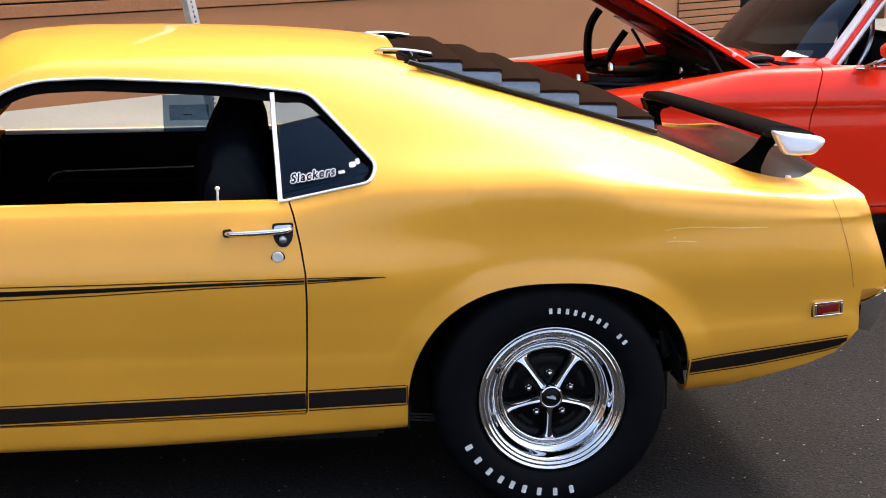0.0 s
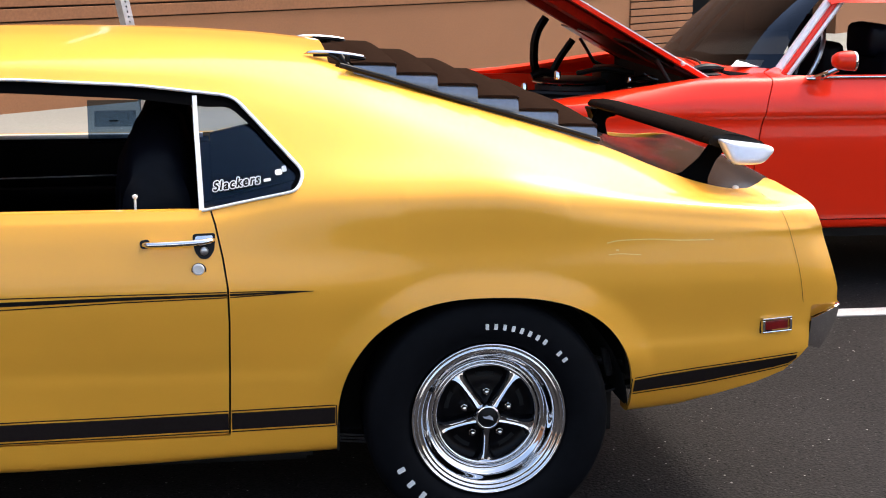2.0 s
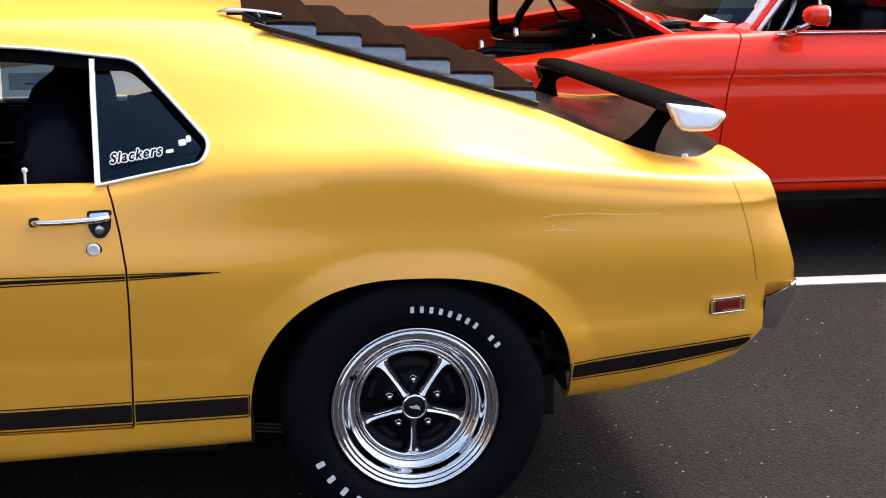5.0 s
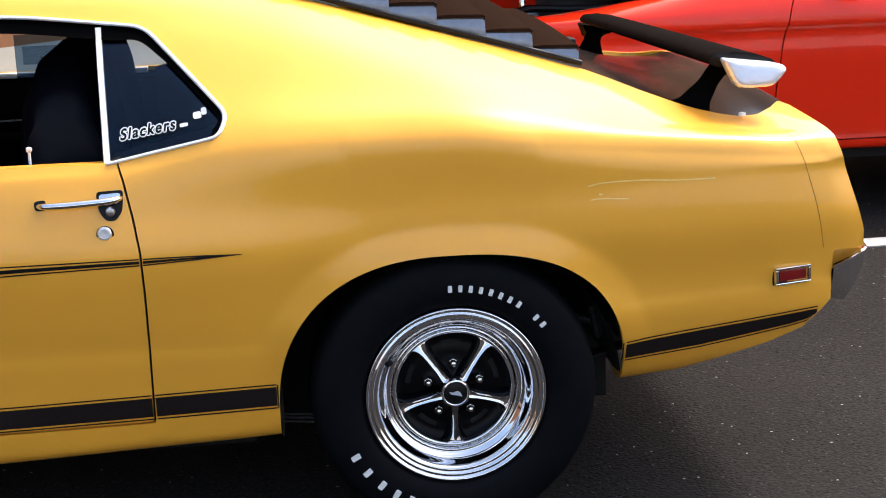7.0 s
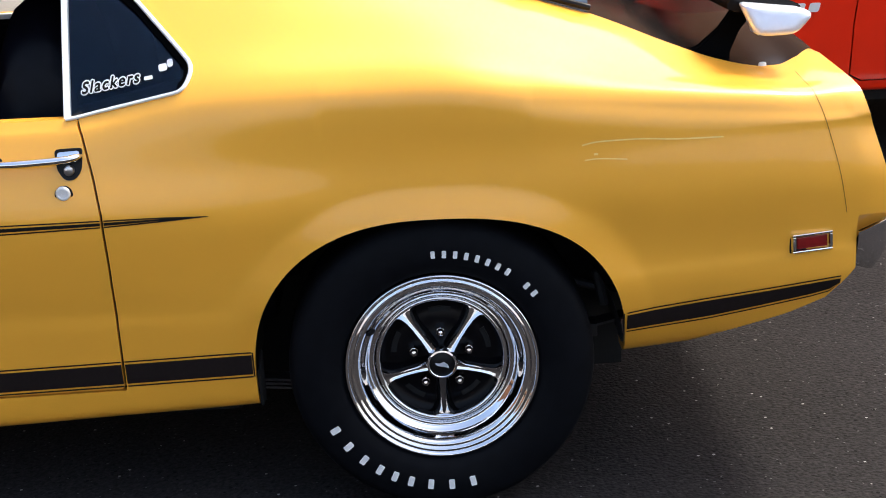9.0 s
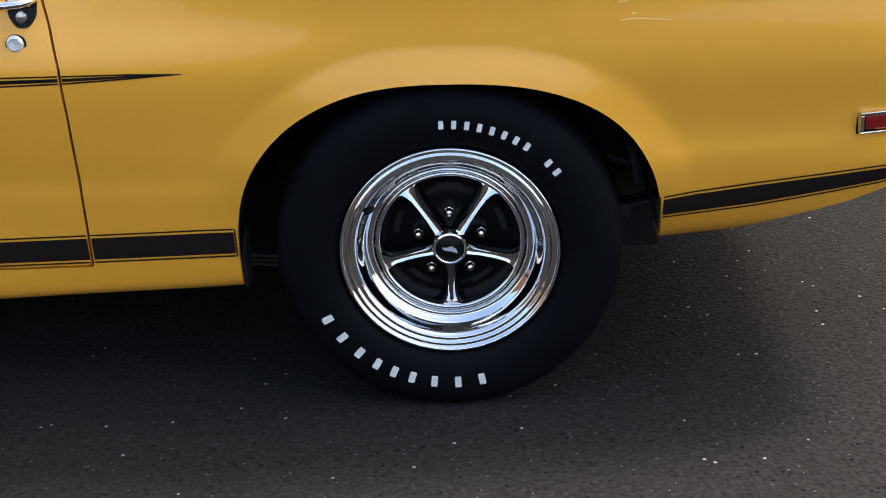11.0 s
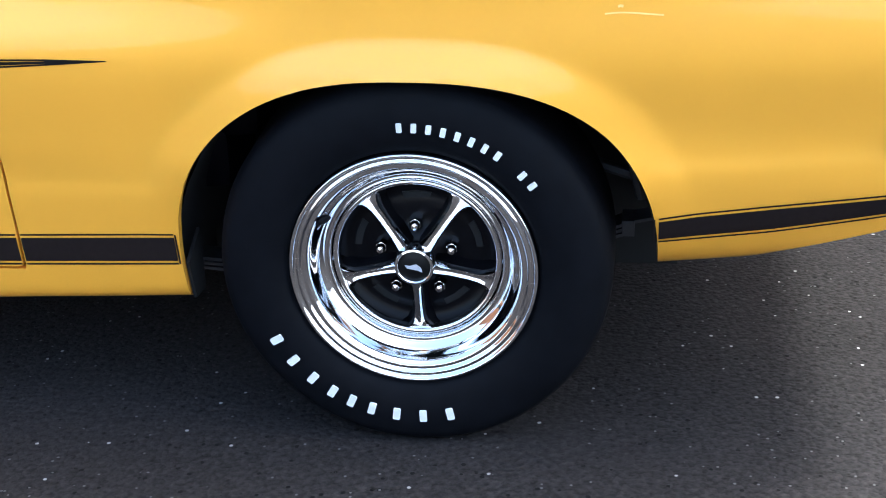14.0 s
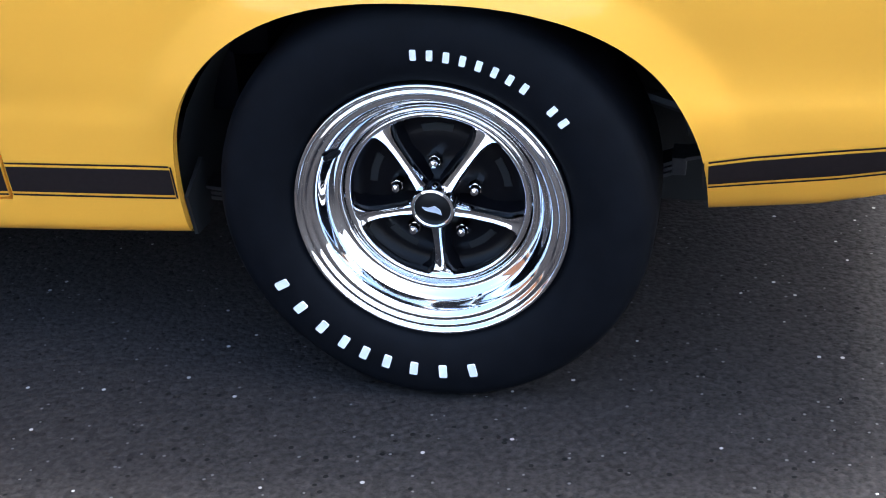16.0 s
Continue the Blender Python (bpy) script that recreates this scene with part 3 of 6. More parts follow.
            o["label"] = "chrome spoke"
            o = new("spoke_base", base_ob.data)
            o.parent, o.matrix_basis = wheel, turn
            o["label"] = "black spoke base"
    # centre cap
    bm = bmesh.new()
    spun(bm, [(0.0335, 0.055), (0.0335, 0.030), (0.0320, 0.0265), (0.0285, 0.0255), (0.0260, 0.0275), (0.0255, 0.031)], 64)
    cap = part("centre_cap", bm, CHROME, wheel, "chrome ringed centre cap with black middle", sharp=50)
    bm = bmesh.new()
    spun(bm, [(0.0257, 0.0305), (0.018, 0.0275), (0.009, 0.0262), (0.0005, 0.026)], 40)
    part("cap_badge", bm, BLACK, cap, "black cap centre")
    bm = bmesh.new()
    # a plain slanted silver mark
    prism(bm, [(a, 0.0265, b) for a, b in ((-0.015, 0.004), (-0.006, 0.003), (0.004, 0.0065), (0.012, 0.0), (0.014, -0.008), (0.006, -0.0045), (-0.003, -0.003), (-0.011, -0.001))], (0, -0.0022, 0))
    part("cap_mark", bm, SILVER, cap, "plain silver emblem shape", smooth=False)
    # lug nuts
    nut = None
    for k in range(5):
        a = radians(72 * k)
        q = (0.0625 * math.sin(a), 0.055, 0.0625 * math.cos(a))
        if nut is None:
            bm = bmesh.new()
            spun(bm, [(0.0112, 0.038), (0.0112, 0.008), (0.0098, 0.0055), (0.0082, 0.005)], 6)
            spun(bm, [(0.0083, 0.005), (0.0078, -0.002), (0.0055, -0.006), (0.0005, -0.0075)], 20)
            nut = part("lug_nut", bm, CHROME, wheel, "chrome lug nut", sharp=30)
        else:
            o = new("lug_nut", nut.data)
            o.parent = wheel
            o["label"] = "chrome lug nut"
            nut_copy = o
        (nut if k == 0 else nut_copy).location = q
    # tyre valve
    bm = bmesh.new()
    a = radians(-62)
    d = Vector((math.sin(a), 0, math.cos(a)))
    tube(bm, [d * 0.1640 + Vector((0, 0.052, 0)), d * 0.1665 + Vector((0, 0.038, 0)), d * 0.1700 + Vector((0, 0.026, 0)), d * 0.1735 + Vector((0, 0.016, 0))], [0.0065, 0.006, 0.0048, 0.0042], 10)
    part("valve_stem", bm, RUBBER, wheel, "black rubber valve stem")
    return wheel


# ---- the yellow fastback ----
MID = 0.88
fastback = thing("fastback_car", "yellow two-door fastback car with black stripes and rear louvers", "car", pose(0, 0, 0))


def inset(x):
    return float(np.interp(x, [-4, -3.2, -2.4, 0.35, 0.6, 0.75, 0.83, 0.9], [0.14, 0.03, 0.0, 0.0, 0.014, 0.034, 0.050, 0.076]))


def station(x, zb, s7, s8, upper):
    i = inset(x)
    h = float(np.interp(x, [-0.62, -0.40, -0.20, 0.1, 0.45], [0.0, 0.35, 1.0, 1.0, 0.8]))      # the flank draws in round the rear wheel
    v = float(np.interp(x, [-0.4, 0.38, 0.9], [0.0, 0.03, 0.0]))
    low = [(0.16 + i + v, zb - 0.004), (0.088 + i * 1.3 + v, zb + 0.006), (0.060 + i * 1.2 + v * 0.15, zb + 0.07), (0.030 + i * 1.15 + 0.010 * h, 0.468), (0.008 + i * 1.1 + 0.028 * h, 0.56), (-0.014 + i + 0.026 * h, 0.69), (0.009 + i + 0.007 * h, 0.79)]
    return x, low + [s7, s8] + upper


STATIONS = [
    station(-3.68, 0.30, (0.17, 0.70), (0.21, 0.74), [(0.30, 0.755), (0.40, 0.762), (0.52, 0.768), (0.70, 0.775), (MID, 0.778)]),
    station(-3.2, 0.24, (0.055, 0.78), (0.10, 0.835), [(0.18, 0.852), (0.30, 0.855), (0.42, 0.862), (0.65, 0.875), (MID, 0.885)]),
    station(-2.4, 0.22, (0.02, 0.83), (0.06, 0.885), [(0.14, 0.905), (0.27, 0.912), (0.40, 0.925), (0.62, 0.95), (MID, 0.96)]),
    station(-1.95, 0.206, (0.031, 0.85), (0.060, 0.895), [(0.13, 0.918), (0.22, 0.935), (0.36, 0.955), (0.60, 0.975), (MID, 0.99)]),
    station(-1.75, 0.206, (0.034, 0.858), (0.06, 0.897), [(0.135, 0.965), (0.22, 1.03), (0.36, 1.08), (0.60, 1.13), (MID, 1.16)]),
    station(-1.55, 0.206, (0.035, 0.86), (0.06, 0.898), [(0.148, 1.02), (0.242, 1.135), (0.35, 1.205), (0.60, 1.275), (MID, 1.295)]),
    station(-1.42, 0.206, (0.035, 0.86), (0.06, 0.899), [(0.152, 1.045), (0.258, 1.195), (0.345, 1.252), (0.59, 1.298), (MID, 1.312)]),
    station(-1.25, 0.206, (0.035, 0.86), (0.06, 0.90), [(0.154, 1.05), (0.262, 1.208), (0.345, 1.262), (0.58, 1.302), (MID, 1.317)]),
    station(-0.95, 0.213, (0.034, 0.862), (0.06, 0.902), [(0.154, 1.05), (0.264, 1.198), (0.35, 1.256), (0.58, 1.298), (MID, 1.313)]),
    station(-0.70, 0.223, (0.031, 0.866), (0.06, 0.909), [(0.150, 1.04), (0.268, 1.178), (0.36, 1.243), (0.58, 1.287), (MID, 1.301)]),
    station(-0.50, 0.230, (0.026, 0.885), (0.056, 0.942), [(0.140, 1.03), (0.268, 1.158), (0.378, 1.226), (0.59, 1.270), (MID, 1.283)]),
    station(-0.32, 0.238, (0.017, 0.895), (0.052, 0.957), [(0.135, 1.022), (0.268, 1.138), (0.40, 1.203), (0.60, 1.243), (MID, 1.256)]),
    station(-0.15, 0.250, (0.014, 0.897), (0.049, 0.960), [(0.130, 1.014), (0.266, 1.108), (0.40, 1.158), (0.60, 1.190), (MID, 1.202)]),
    station(0.05, 0.270, (0.012, 0.894), (0.046, 0.956), [(0.125, 1.000), (0.264, 1.067), (0.40, 1.100), (0.60, 1.123), (MID, 1.132)]),
    station(0.22, 0.292, (0.016, 0.872), (0.050, 0.929), [(0.125, 0.970), (0.262, 1.024), (0.40, 1.050), (0.60, 1.067), (MID, 1.074)]),
    station(0.39, 0.300, (0.023, 0.853), (0.056, 0.905), [(0.128, 0.931), (0.26, 0.970), (0.40, 0.996), (0.60, 1.012), (MID, 1.018)]),
    station(0.55, 0.318, (0.033, 0.839), (0.063, 0.888), [(0.134, 0.903), (0.26, 0.922), (0.40, 0.942), (0.60, 0.955), (MID, 0.960)]),
    station(0.68, 0.338, (0.045, 0.829), (0.075, 0.876), [(0.145, 0.886), (0.26, 0.897), (0.40, 0.910), (0.60, 0.921), (MID, 0.928)]),
    station(0.78, 0.364, (0.058, 0.821), (0.090, 0.866), [(0.155, 0.877), (0.265, 0.890), (0.40, 0.906), (0.60, 0.919), (MID, 0.926)]),
    station(0.84, 0.392, (0.069, 0.820), (0.103, 0.867), [(0.166, 0.882), (0.275, 0.896), (0.40, 0.906), (0.60, 0.917), (MID, 0.922)]),
    station(0.885, 0.44, (0.080, 0.822), (0.117, 0.868), [(0.180, 0.883), (0.285, 0.892), (0.41, 0.899), (0.60, 0.904), (MID, 0.906)]),
]


def smooth01(t):
    t = np.clip(t, 0, 1)
    return t * t * (3 - 2 * t)


def tail_shear(u, z):
    d = 0.896 - z
    lean_in = np.minimum(0.5 * (d + np.sqrt(d * d + 0.0025)), 0.45) * 0.335
    return smooth01((u - 0.40) / 0.485) * (lean_in - 0.018 * smooth01((z - 0.86) / 0.05))


def arch_sdf(x, z, cx=-0.012, top=0.663, base=0.30):
    """Negative inside the wheel opening."""
    a = np.where(x < cx, 0.388, 0.411)
    n = np.where(x < cx, 2.35, 2.65)
    e = (np.abs((x - cx) / a) ** n + np.abs(np.maximum(z - base, 0) / (top - base)) ** n) ** (1 / n)
    return (e - 1) * 0.365


def arch_flare(x, z):
    """A flange round the wheel openings, rising from a crisp crease to the lip."""
    def ramp(d):
        w = 1 - np.clip(d, 0, 1) / 0.056
        return 0.5 * (w + np.sqrt(w * w + 0.012))
    d = arch_sdf(x, z)
    fade = smooth01((z - 0.34) / 0.20)
    rear = np.where(d > -0.05, ramp(d), 0) * fade
    front = ramp(arch_sdf(x + 2.743, z)) * fade * (x < -2)
    line = np.interp(x, [-0.15, 0.285, 0.656, 0.80, 1.0], [0.948, 0.914, 0.877, 0.864, 0.862])
    crease = np.clip(1 - np.abs(z - line) / 0.034, 0, 1) * smooth01((x + 0.05) / 0.5) * (x > -0.1)
    tuck = np.interp(x, [-1.8, -0.4, 0.40, 0.85], [0.462, 0.450, 0.500, 0.522])
    below = np.clip(1 - (tuck - z) / 0.075, 0, 1) * (z <= tuck) + np.clip(1 - (z - tuck) / 0.022, 0, 1) * (z > tuck)
    return 0.024 * rear + 0.024 * front + 0.006 * crease + 0.0026 * below * smooth01(d / 0.05)


skin = Skin(STATIONS, MID, tail_shear, arch_flare)
GRID = skin.grid(np.concatenate([np.linspace(-3.68, -1.7, 60)[:-1], np.linspace(-1.7, 0.885, 290)]), 11)

DOOR_LINE = [(-0.725, 0.930), (-0.718, 0.906), (-0.704, 0.864), (-0.687, 0.783), (-0.676, 0.709), (-0.674, 0.619), (-0.676, 0.483), (-0.680, 0.312)]
OPENING = rounded([(-1.79, 0.897), (-1.467, 1.205), (-1.24, 1.2135), (-0.90, 1.195), (-0.652, 1.165), (-0.476, 0.985), (-0.495, 0.943), (-0.73, 0.897)], [0.02, 0.11, 0.05, 0.05, 0.03, 0.02, 0.02, 0.012])
open_sdf = polyline_sdf(OPENING)
door_sdf = polyline_sdf([(-1.80, 0.94), (-1.80, 0.31), (-1.79, 0.295), (-1.3, 0.293), (-0.680, 0.300)] + DOOR_LINE[::-1])


def screen_area(x, y, z):
    return np.maximum(np.maximum(1.0 - z, x + 1.635), 0.32 - y)


# outline of the sunk decklid in plan
deck_edge_x = [0.30, 0.37, 0.45, 0.55, 0.62, 0.68, 0.72, 0.77, 0.82, 0.86]
deck_edge_y = [0.42, 0.41, 0.385, 0.345, 0.305, 0.275, 0.262, 0.275, 0.32, 0.39]


def deck_area(x, y):
    return np.maximum(np.interp(x, deck_edge_x, deck_edge_y) - y, x - 0.868)


def keep_body(x, y, z):
    d = np.maximum(-open_sdf(x, z) - 10 * np.maximum(y - 0.33, 0), -arch_sdf(x, z))
    d = np.maximum(d, np.where(x < -2.0, -arch_sdf(x + 2.743, z), -1))
    d = np.maximum(d, np.where((z < 0.93) & (y < 0.3), -door_sdf(x, z) + 0.0025, -1))
    d = np.maximum(d, -screen_area(x, y, z))
    notch = np.minimum(x - 0.893, 0.601 - z)
    under = np.where(x > 0.5, np.interp(x, [0.50, 0.59, 0.755, 0.836, 0.872, 0.893], [0.305, 0.334, 0.378, 0.410, 0.455, 0.482]) - z, -1)
    d = np.maximum(d, under)
    window = np.minimum(np.minimum(x + 0.388, 0.33 - x), y - 0.465)     # rear window opening
    d = np.maximum(d, np.where(z > 0.95, window, -1))
    d = np.maximum(d, np.where(z > 0.85, -np.maximum(deck_area(x, y), 0.335 - x), -1))
    return np.maximum(d, notch)


def keep_door(x, y, z):
    return np.where(y < 0.3, np.maximum(door_sdf(x, z) + 0.0025, -open_sdf(x, z)), 1.0)


body = skin_panel("body", GRID, keep_body, YELLOW, fastback, MID, both=True, lip=0.018)
body["label"] = "yellow enamelled body shell"
door = skin_panel("door", GRID, keep_door, YELLOW, fastback, lip=0.03)
door["label"] = "closed yellow driver's door"
far_door = skin_panel("door", GRID, keep_door, YELLOW, fastback, lip=0.03)
far_door.data.transform(Matrix.Translation((0, 2 * MID, 0)) @ Matrix.Diagonal((1, -1, 1, 1)))
far_door.data.flip_normals()

SCREEN_GRID = skin.grid(np.linspace(-2.0, -1.55, 50), 10)
screen = skin_panel("windscreen", SCREEN_GRID, lambda x, y, z: np.where(x < -1.5, screen_area(x, y, z) - 0.01, 1), GLASS, fastback, MID, both=True, lip=0, shift=-0.004, label="clear windscreen")
screen.visible_shadow = False

# tail panel, underbody boxes added to block light, dark linings
bm = bmesh.new()
last = GRID[-1]
ring = [Vector(p) for p in last[::4]]
ring = [p for p in ring if p.z > 0.60]
near_ring = [p + Vector((-0.004, 0.012, -0.004)) for p in ring]
prism(bm, near_ring + [Vector((p.x, 2 * MID - p.y, p.z)) for p in near_ring[::-1]], (-0.03, 0, 0))
part("tail_panel", bm, SATIN, fastback, "black tail panel", smooth=False)
bm = bmesh.new()
box(bm, -3.3, -0.46, 0.16, 2 * MID - 0.16, 0.20, 0.30)
box(bm, -2.2, -0.47, 0.32, 2 * MID - 0.32, 0.135, 0.20)
box(bm, 0.41, 0.74, 0.19, 2 * MID - 0.19, 0.385, 0.56)
box(bm, 0.42, 0.74, 0.50, 2 * MID - 0.50, 0.25, 0.384)
box(bm, -0.46, 0.44, 0.46, 2 * MID - 0.46, 0.14, 0.60)
box(bm, 0.872, 0.965, 0.145, 2 * MID - 0.145, 0.49, 0.594)
part("underbody_blocks", bm, DARK, fastback, "dark underbody with boxes added to keep light out", smooth=False)
for side in (0, 1):       # dark plates added where the sill ends' inner lips lie in shade
    bm = bmesh.new()
    prism(bm, [(-0.398, 0.071, 0.31), (-0.398, 0.092, 0.233), (-0.398, 0.150, 0.225), (-0.398, 0.150, 0.34)], (0.006, 0, 0))
    if side:
        bmesh.ops.transform(bm, matrix=Matrix.Translation((0, 2 * MID, 0)) @ Matrix.Diagonal((1, -1, 1, 1)), verts=bm.verts)
        bmesh.ops.reverse_faces(bm, faces=bm.faces[:])
    part("lip_cover", bm, DARK, fastback, "dark plate added over the sill's inner lip", smooth=False)
bm = bmesh.new()
prism(bm, [(0.872, 0.112, 0.601), (0.985, 0.128, 0.601), (0.985, 0.128, 0.570), (0.905, 0.116, 0.545), (0.885, 0.112, 0.490), (0.872, 0.112, 0.490)], (0, 0.03, 0), 0.003)
part("bumper_ledge", bm, YELLOW, fastback, "yellow ledge above the bumper")
for side in (0, 1):
    for cx in (0.0, -2.743):
        bm = bmesh.new()
        k, inner = 20, []
        for i in range(k + 1):
            a = radians(-96 + 184 * i / k)
            inner.append((cx - 0.010 + 0.412 * math.sin(a), 0.295 + 0.385 * math.cos(a)))
        y0, y1 = (0.115, 0.45) if side == 0 else (2 * MID - 0.115, 2 * MID - 0.45)
        a = [bm.verts.new((x, y0, z)) for x, z in inner]
        b = [bm.verts.new((x, y1, z)) for x, z in inner]
        for i in range(k):
            bm.faces.new((a[i], a[i + 1], b[i + 1], b[i]))
        bm.faces.new(b)
        part("wheel_well", bm, DARK, fastback, "dark wheel well")

bm = bmesh.new()
tube(bm, [(0.28, 0.24, 0.44), (0.36, 0.235, 0.415), (0.46, 0.23, 0.40)], 0.016, 8, flat=0.6)
tube(bm, [(0.355, 0.22, 0.46), (0.372, 0.22, 0.38)], 0.012, 8)
part("spring_shackle", bm, IRON, fastback, "dark leaf spring and shackle")
for cx, name in ((0.0, "rear_wheel"), (-2.743, "front_wheel")):
    magnum_wheel(name, fastback, Matrix.Translation((cx, 0.014, 0.325)))
    magnum_wheel(name, fastback, Matrix.Translation((cx, 2 * MID - 0.014, 0.325)) @ Matrix.Rotation(math.pi, 4, "Z"))

# leaf springs on the rear axle
for y in (0.285, 2 * MID - 0.285):
    spring = new("leaf_spring")
    spring.parent = fastback
    spring["label"] = "dark steel leaf spring with a clamp"
    line = [(-0.64, 0.268), (-0.43, 0.230), (-0.20, 0.210), (0.0, 0.212), (0.20, 0.262), (0.35, 0.316), (0.60, 0.372)]
    for k in range(3):
        bm = bmesh.new()
        cut = line if k == 0 else line[1:-1] if k == 1 else line[1:6]
        rows = []
        for px, pz in cut:
            z = pz - 0.0095 * k
            rows.append([bm.verts.new(p) for p in ((px, y - 0.024, z), (px, y + 0.024, z), (px, y + 0.024, z - 0.006), (px, y - 0.024, z - 0.006))])
        for a, b in zip(rows, rows[1:]):
            for i in range(4):
                bm.faces.new((a[i], a[(i + 1) % 4], b[(i + 1) % 4], b[i]))
        bm.faces.new(rows[0])
        bm.faces.new(rows[-1][::-1])
        bmesh.ops.recalc_face_normals(bm, faces=bm.faces[:])
        part("leaf", bm, SPRING_STEEL, spring, smooth=False)
    bm = bmesh.new()
    box(bm, 0.337, 0.359, y - 0.027, y + 0.027, 0.288, 0.318, 0.002)
    part("spring_clamp", bm, SPRING_STEEL, spring, "dull steel spring clamp", smooth=False)

# stripes: lower rocker stripe with pin lines, and the tapering side stripe
low_top = lerp((-1.8, 0.352), (-1.236, 0.360), (-0.95, 0.364), (-0.673, 0.370), (-0.393, 0.376), (0.388, 0.419), (0.574, 0.440), (0.859, 0.467))
low_bot = lerp((-1.8, 0.291), (-1.238, 0.298), (-0.952, 0.302), (-0.674, 0.307), (-0.402, 0.313), (0.390, 0.366), (0.577, 0.384), (0.803, 0.417), (0.859, 0.429))


def stripe_set(x0, x1, n):
    xs = np.linspace(x0, x1, n)
    floor_z = lerp((0.5, 0.2), (0.755, 0.384), (0.836, 0.416), (0.872, 0.460))
    ribbon("rocker_stripe", skin, xs, lambda x: max(low_bot(x) + 0.0082, floor_z(x)), lambda x: max(low_top(x) - 0.0075, floor_z(x)), STRIPE, fastback, label="dark brown-black rocker stripe")
    ribbon("pin_stripe", skin, xs, lambda x: low_top(x) - 0.0030, lambda x: low_top(x) + 0.0002, STRIPE, fastback, rows=1)
    ribbon("pin_stripe", skin, xs, lambda x: max(low_bot(x) + 0.0005, floor_z(x)), lambda x: max(low_bot(x) + 0.0040, floor_z(x)), STRIPE, fastback, rows=1)


stripe_set(-1.8, -0.6825, 40)
stripe_set(-0.6745, -0.405, 12)
stripe_set(0.3985, 0.862, 24)
mid_top = lerp((-1.9, 0.699), (-1.215, 0.698), (-0.938, 0.6995), (-0.67, 0.6995), (-0.555, 0.699), (-0.461, 0.6955))
mid_bot = lerp((-1.9, 0.650), (-1.216, 0.667), (-0.939, 0.6775), (-0.67, 0.6835), (-0.555, 0.689), (-0.461, 0.6940))
for x0, x1, n in ((-1.8, -0.6790, 40), (-0.6715, -0.556, 10)):
    xs = np.linspace(x0, x1, n)
    ribbon("side_stripe_line", skin, xs, lambda x: mid_top(x) - 0.0028, mid_top, BLACK, fastback, rows=1)
    ribbon("side_stripe_line", skin, xs, mid_bot, lambda x: mid_bot(x) + 0.0028, BLACK, fastback, rows=1)
    ribbon("side_stripe", skin, xs, lambda x: mid_bot(x) + 0.3 * (mid_top(x) - mid_bot(x)), lambda x: mid_bot(x) + 0.68 * (mid_top(x) - mid_bot(x)), BLACK, fastback, rows=2, label="black tapering side stripe")
ribbon("side_stripe_tip", skin, np.linspace(-0.56, -0.461, 8), mid_bot, mid_top, BLACK, fastback, rows=2)


def skin_line(name, pts, width, mat, parent, proud=0.0012, label=""):
    """A narrow strip along a line of (x, z) on the near skin."""
    verts, faces = [], []
    p = [np.array(q, float) for q in pts]
    for i, q in enumerate(p):
        d = p[min(i + 1, len(p) - 1)] - p[max(i - 1, 0)]
        d /= np.linalg.norm(d)
        nrm = np.array((-d[1], d[0]))
        for s in (-0.5, 0.5):
            x, z = q + nrm * width * s
            verts.append((x, skin.side(x, z) - proud, z))
    for i in range(len(p) - 1):
        faces.append((2 * i, 2 * i + 2, 2 * i + 3, 2 * i + 1))
    return mesh_object(name, verts, faces, mat, parent, label)


def dense(pts, n=6):
    """A smooth line through points."""
    t = np.arange(len(pts))
    return [tuple(q) for q in hermite(t, np.array(pts, float), np.linspace(0, len(pts) - 1, (len(pts) - 1) * n + 1))]


# door gap backing, end cap seam
for a, b in (((-0.4025, 0.315), (-0.4025, 0.374)), ((0.3915, 0.3675), (0.3915, 0.4185))):
    skin_line("pin_stripe", [a, ((a[0] + b[0]) / 2, (a[1] + b[1]) / 2), b], 0.003, STRIPE, fastback, proud=0.0022)
skin_line("door_gap", dense(DOOR_LINE[1:], 4), 0.02, DARK, fastback, proud=-0.012)
skin_line("end_cap_seam", dense([(0.790, 0.885), (0.799, 0.86), (0.814, 0.817), (0.841, 0.722), (0.866, 0.611)], 6), 0.0011, STRIPE, fastback)

# pale strips paint a reflection's streaks onto the rear flank
for run, wide in (([(0.306, 0.796), (0.341, 0.802), (0.421, 0.803), (0.502, 0.798), (0.598, 0.796)], 0.0030), ([(0.311, 0.765), (0.340, 0.767), (0.398, 0.763)], 0.0024), ([(0.330, 0.776), (0.334, 0.777), (0.338, 0.776)], 0.0040)):
    skin_line("reflection_streak", dense(run, 5), wide, STREAK, fastback, proud=0.0006, label="pale streak painted as a reflection on the flank")

# ---- greenhouse trim and glass ----
TOPGRID = skin.grid(np.linspace(-1.72, -0.40, 240), 14)


def keep_seal(x, y, z):
    o = open_sdf(x, z)
    return np.where(y < 0.34, np.maximum(np.maximum(o - 0.003, -(o + np.interp(x, [-0.72, -0.60], [0.030, 0.015]))), np.where(x > -0.66, -(z - 0.95), -(z - 0.93))), 1)


def keep_quarter(x, y, z):
    o = open_sdf(x, z)
    return np.where(y < 0.34, np.maximum(o + 0.010, -(x + 0.740 + (z - 0.9) * 0.055)), 1)


skin_panel("window_seal", TOPGRID, keep_seal, SEAL, fastback, lip=0.02, shift=-0.006, label="black rubber window seal")


def rail(name, pts, radius, mat, label, flat=0.8, out=0.002):
    bm = bmesh.new()
    tube(bm, [(x, skin.side(x, z) - out, z) for x, z in pts], radius, 8, flat=flat)
    return part(name, bm, mat, fastback, label, sharp=60)


loop = OPENING + OPENING[:1]
fine = []
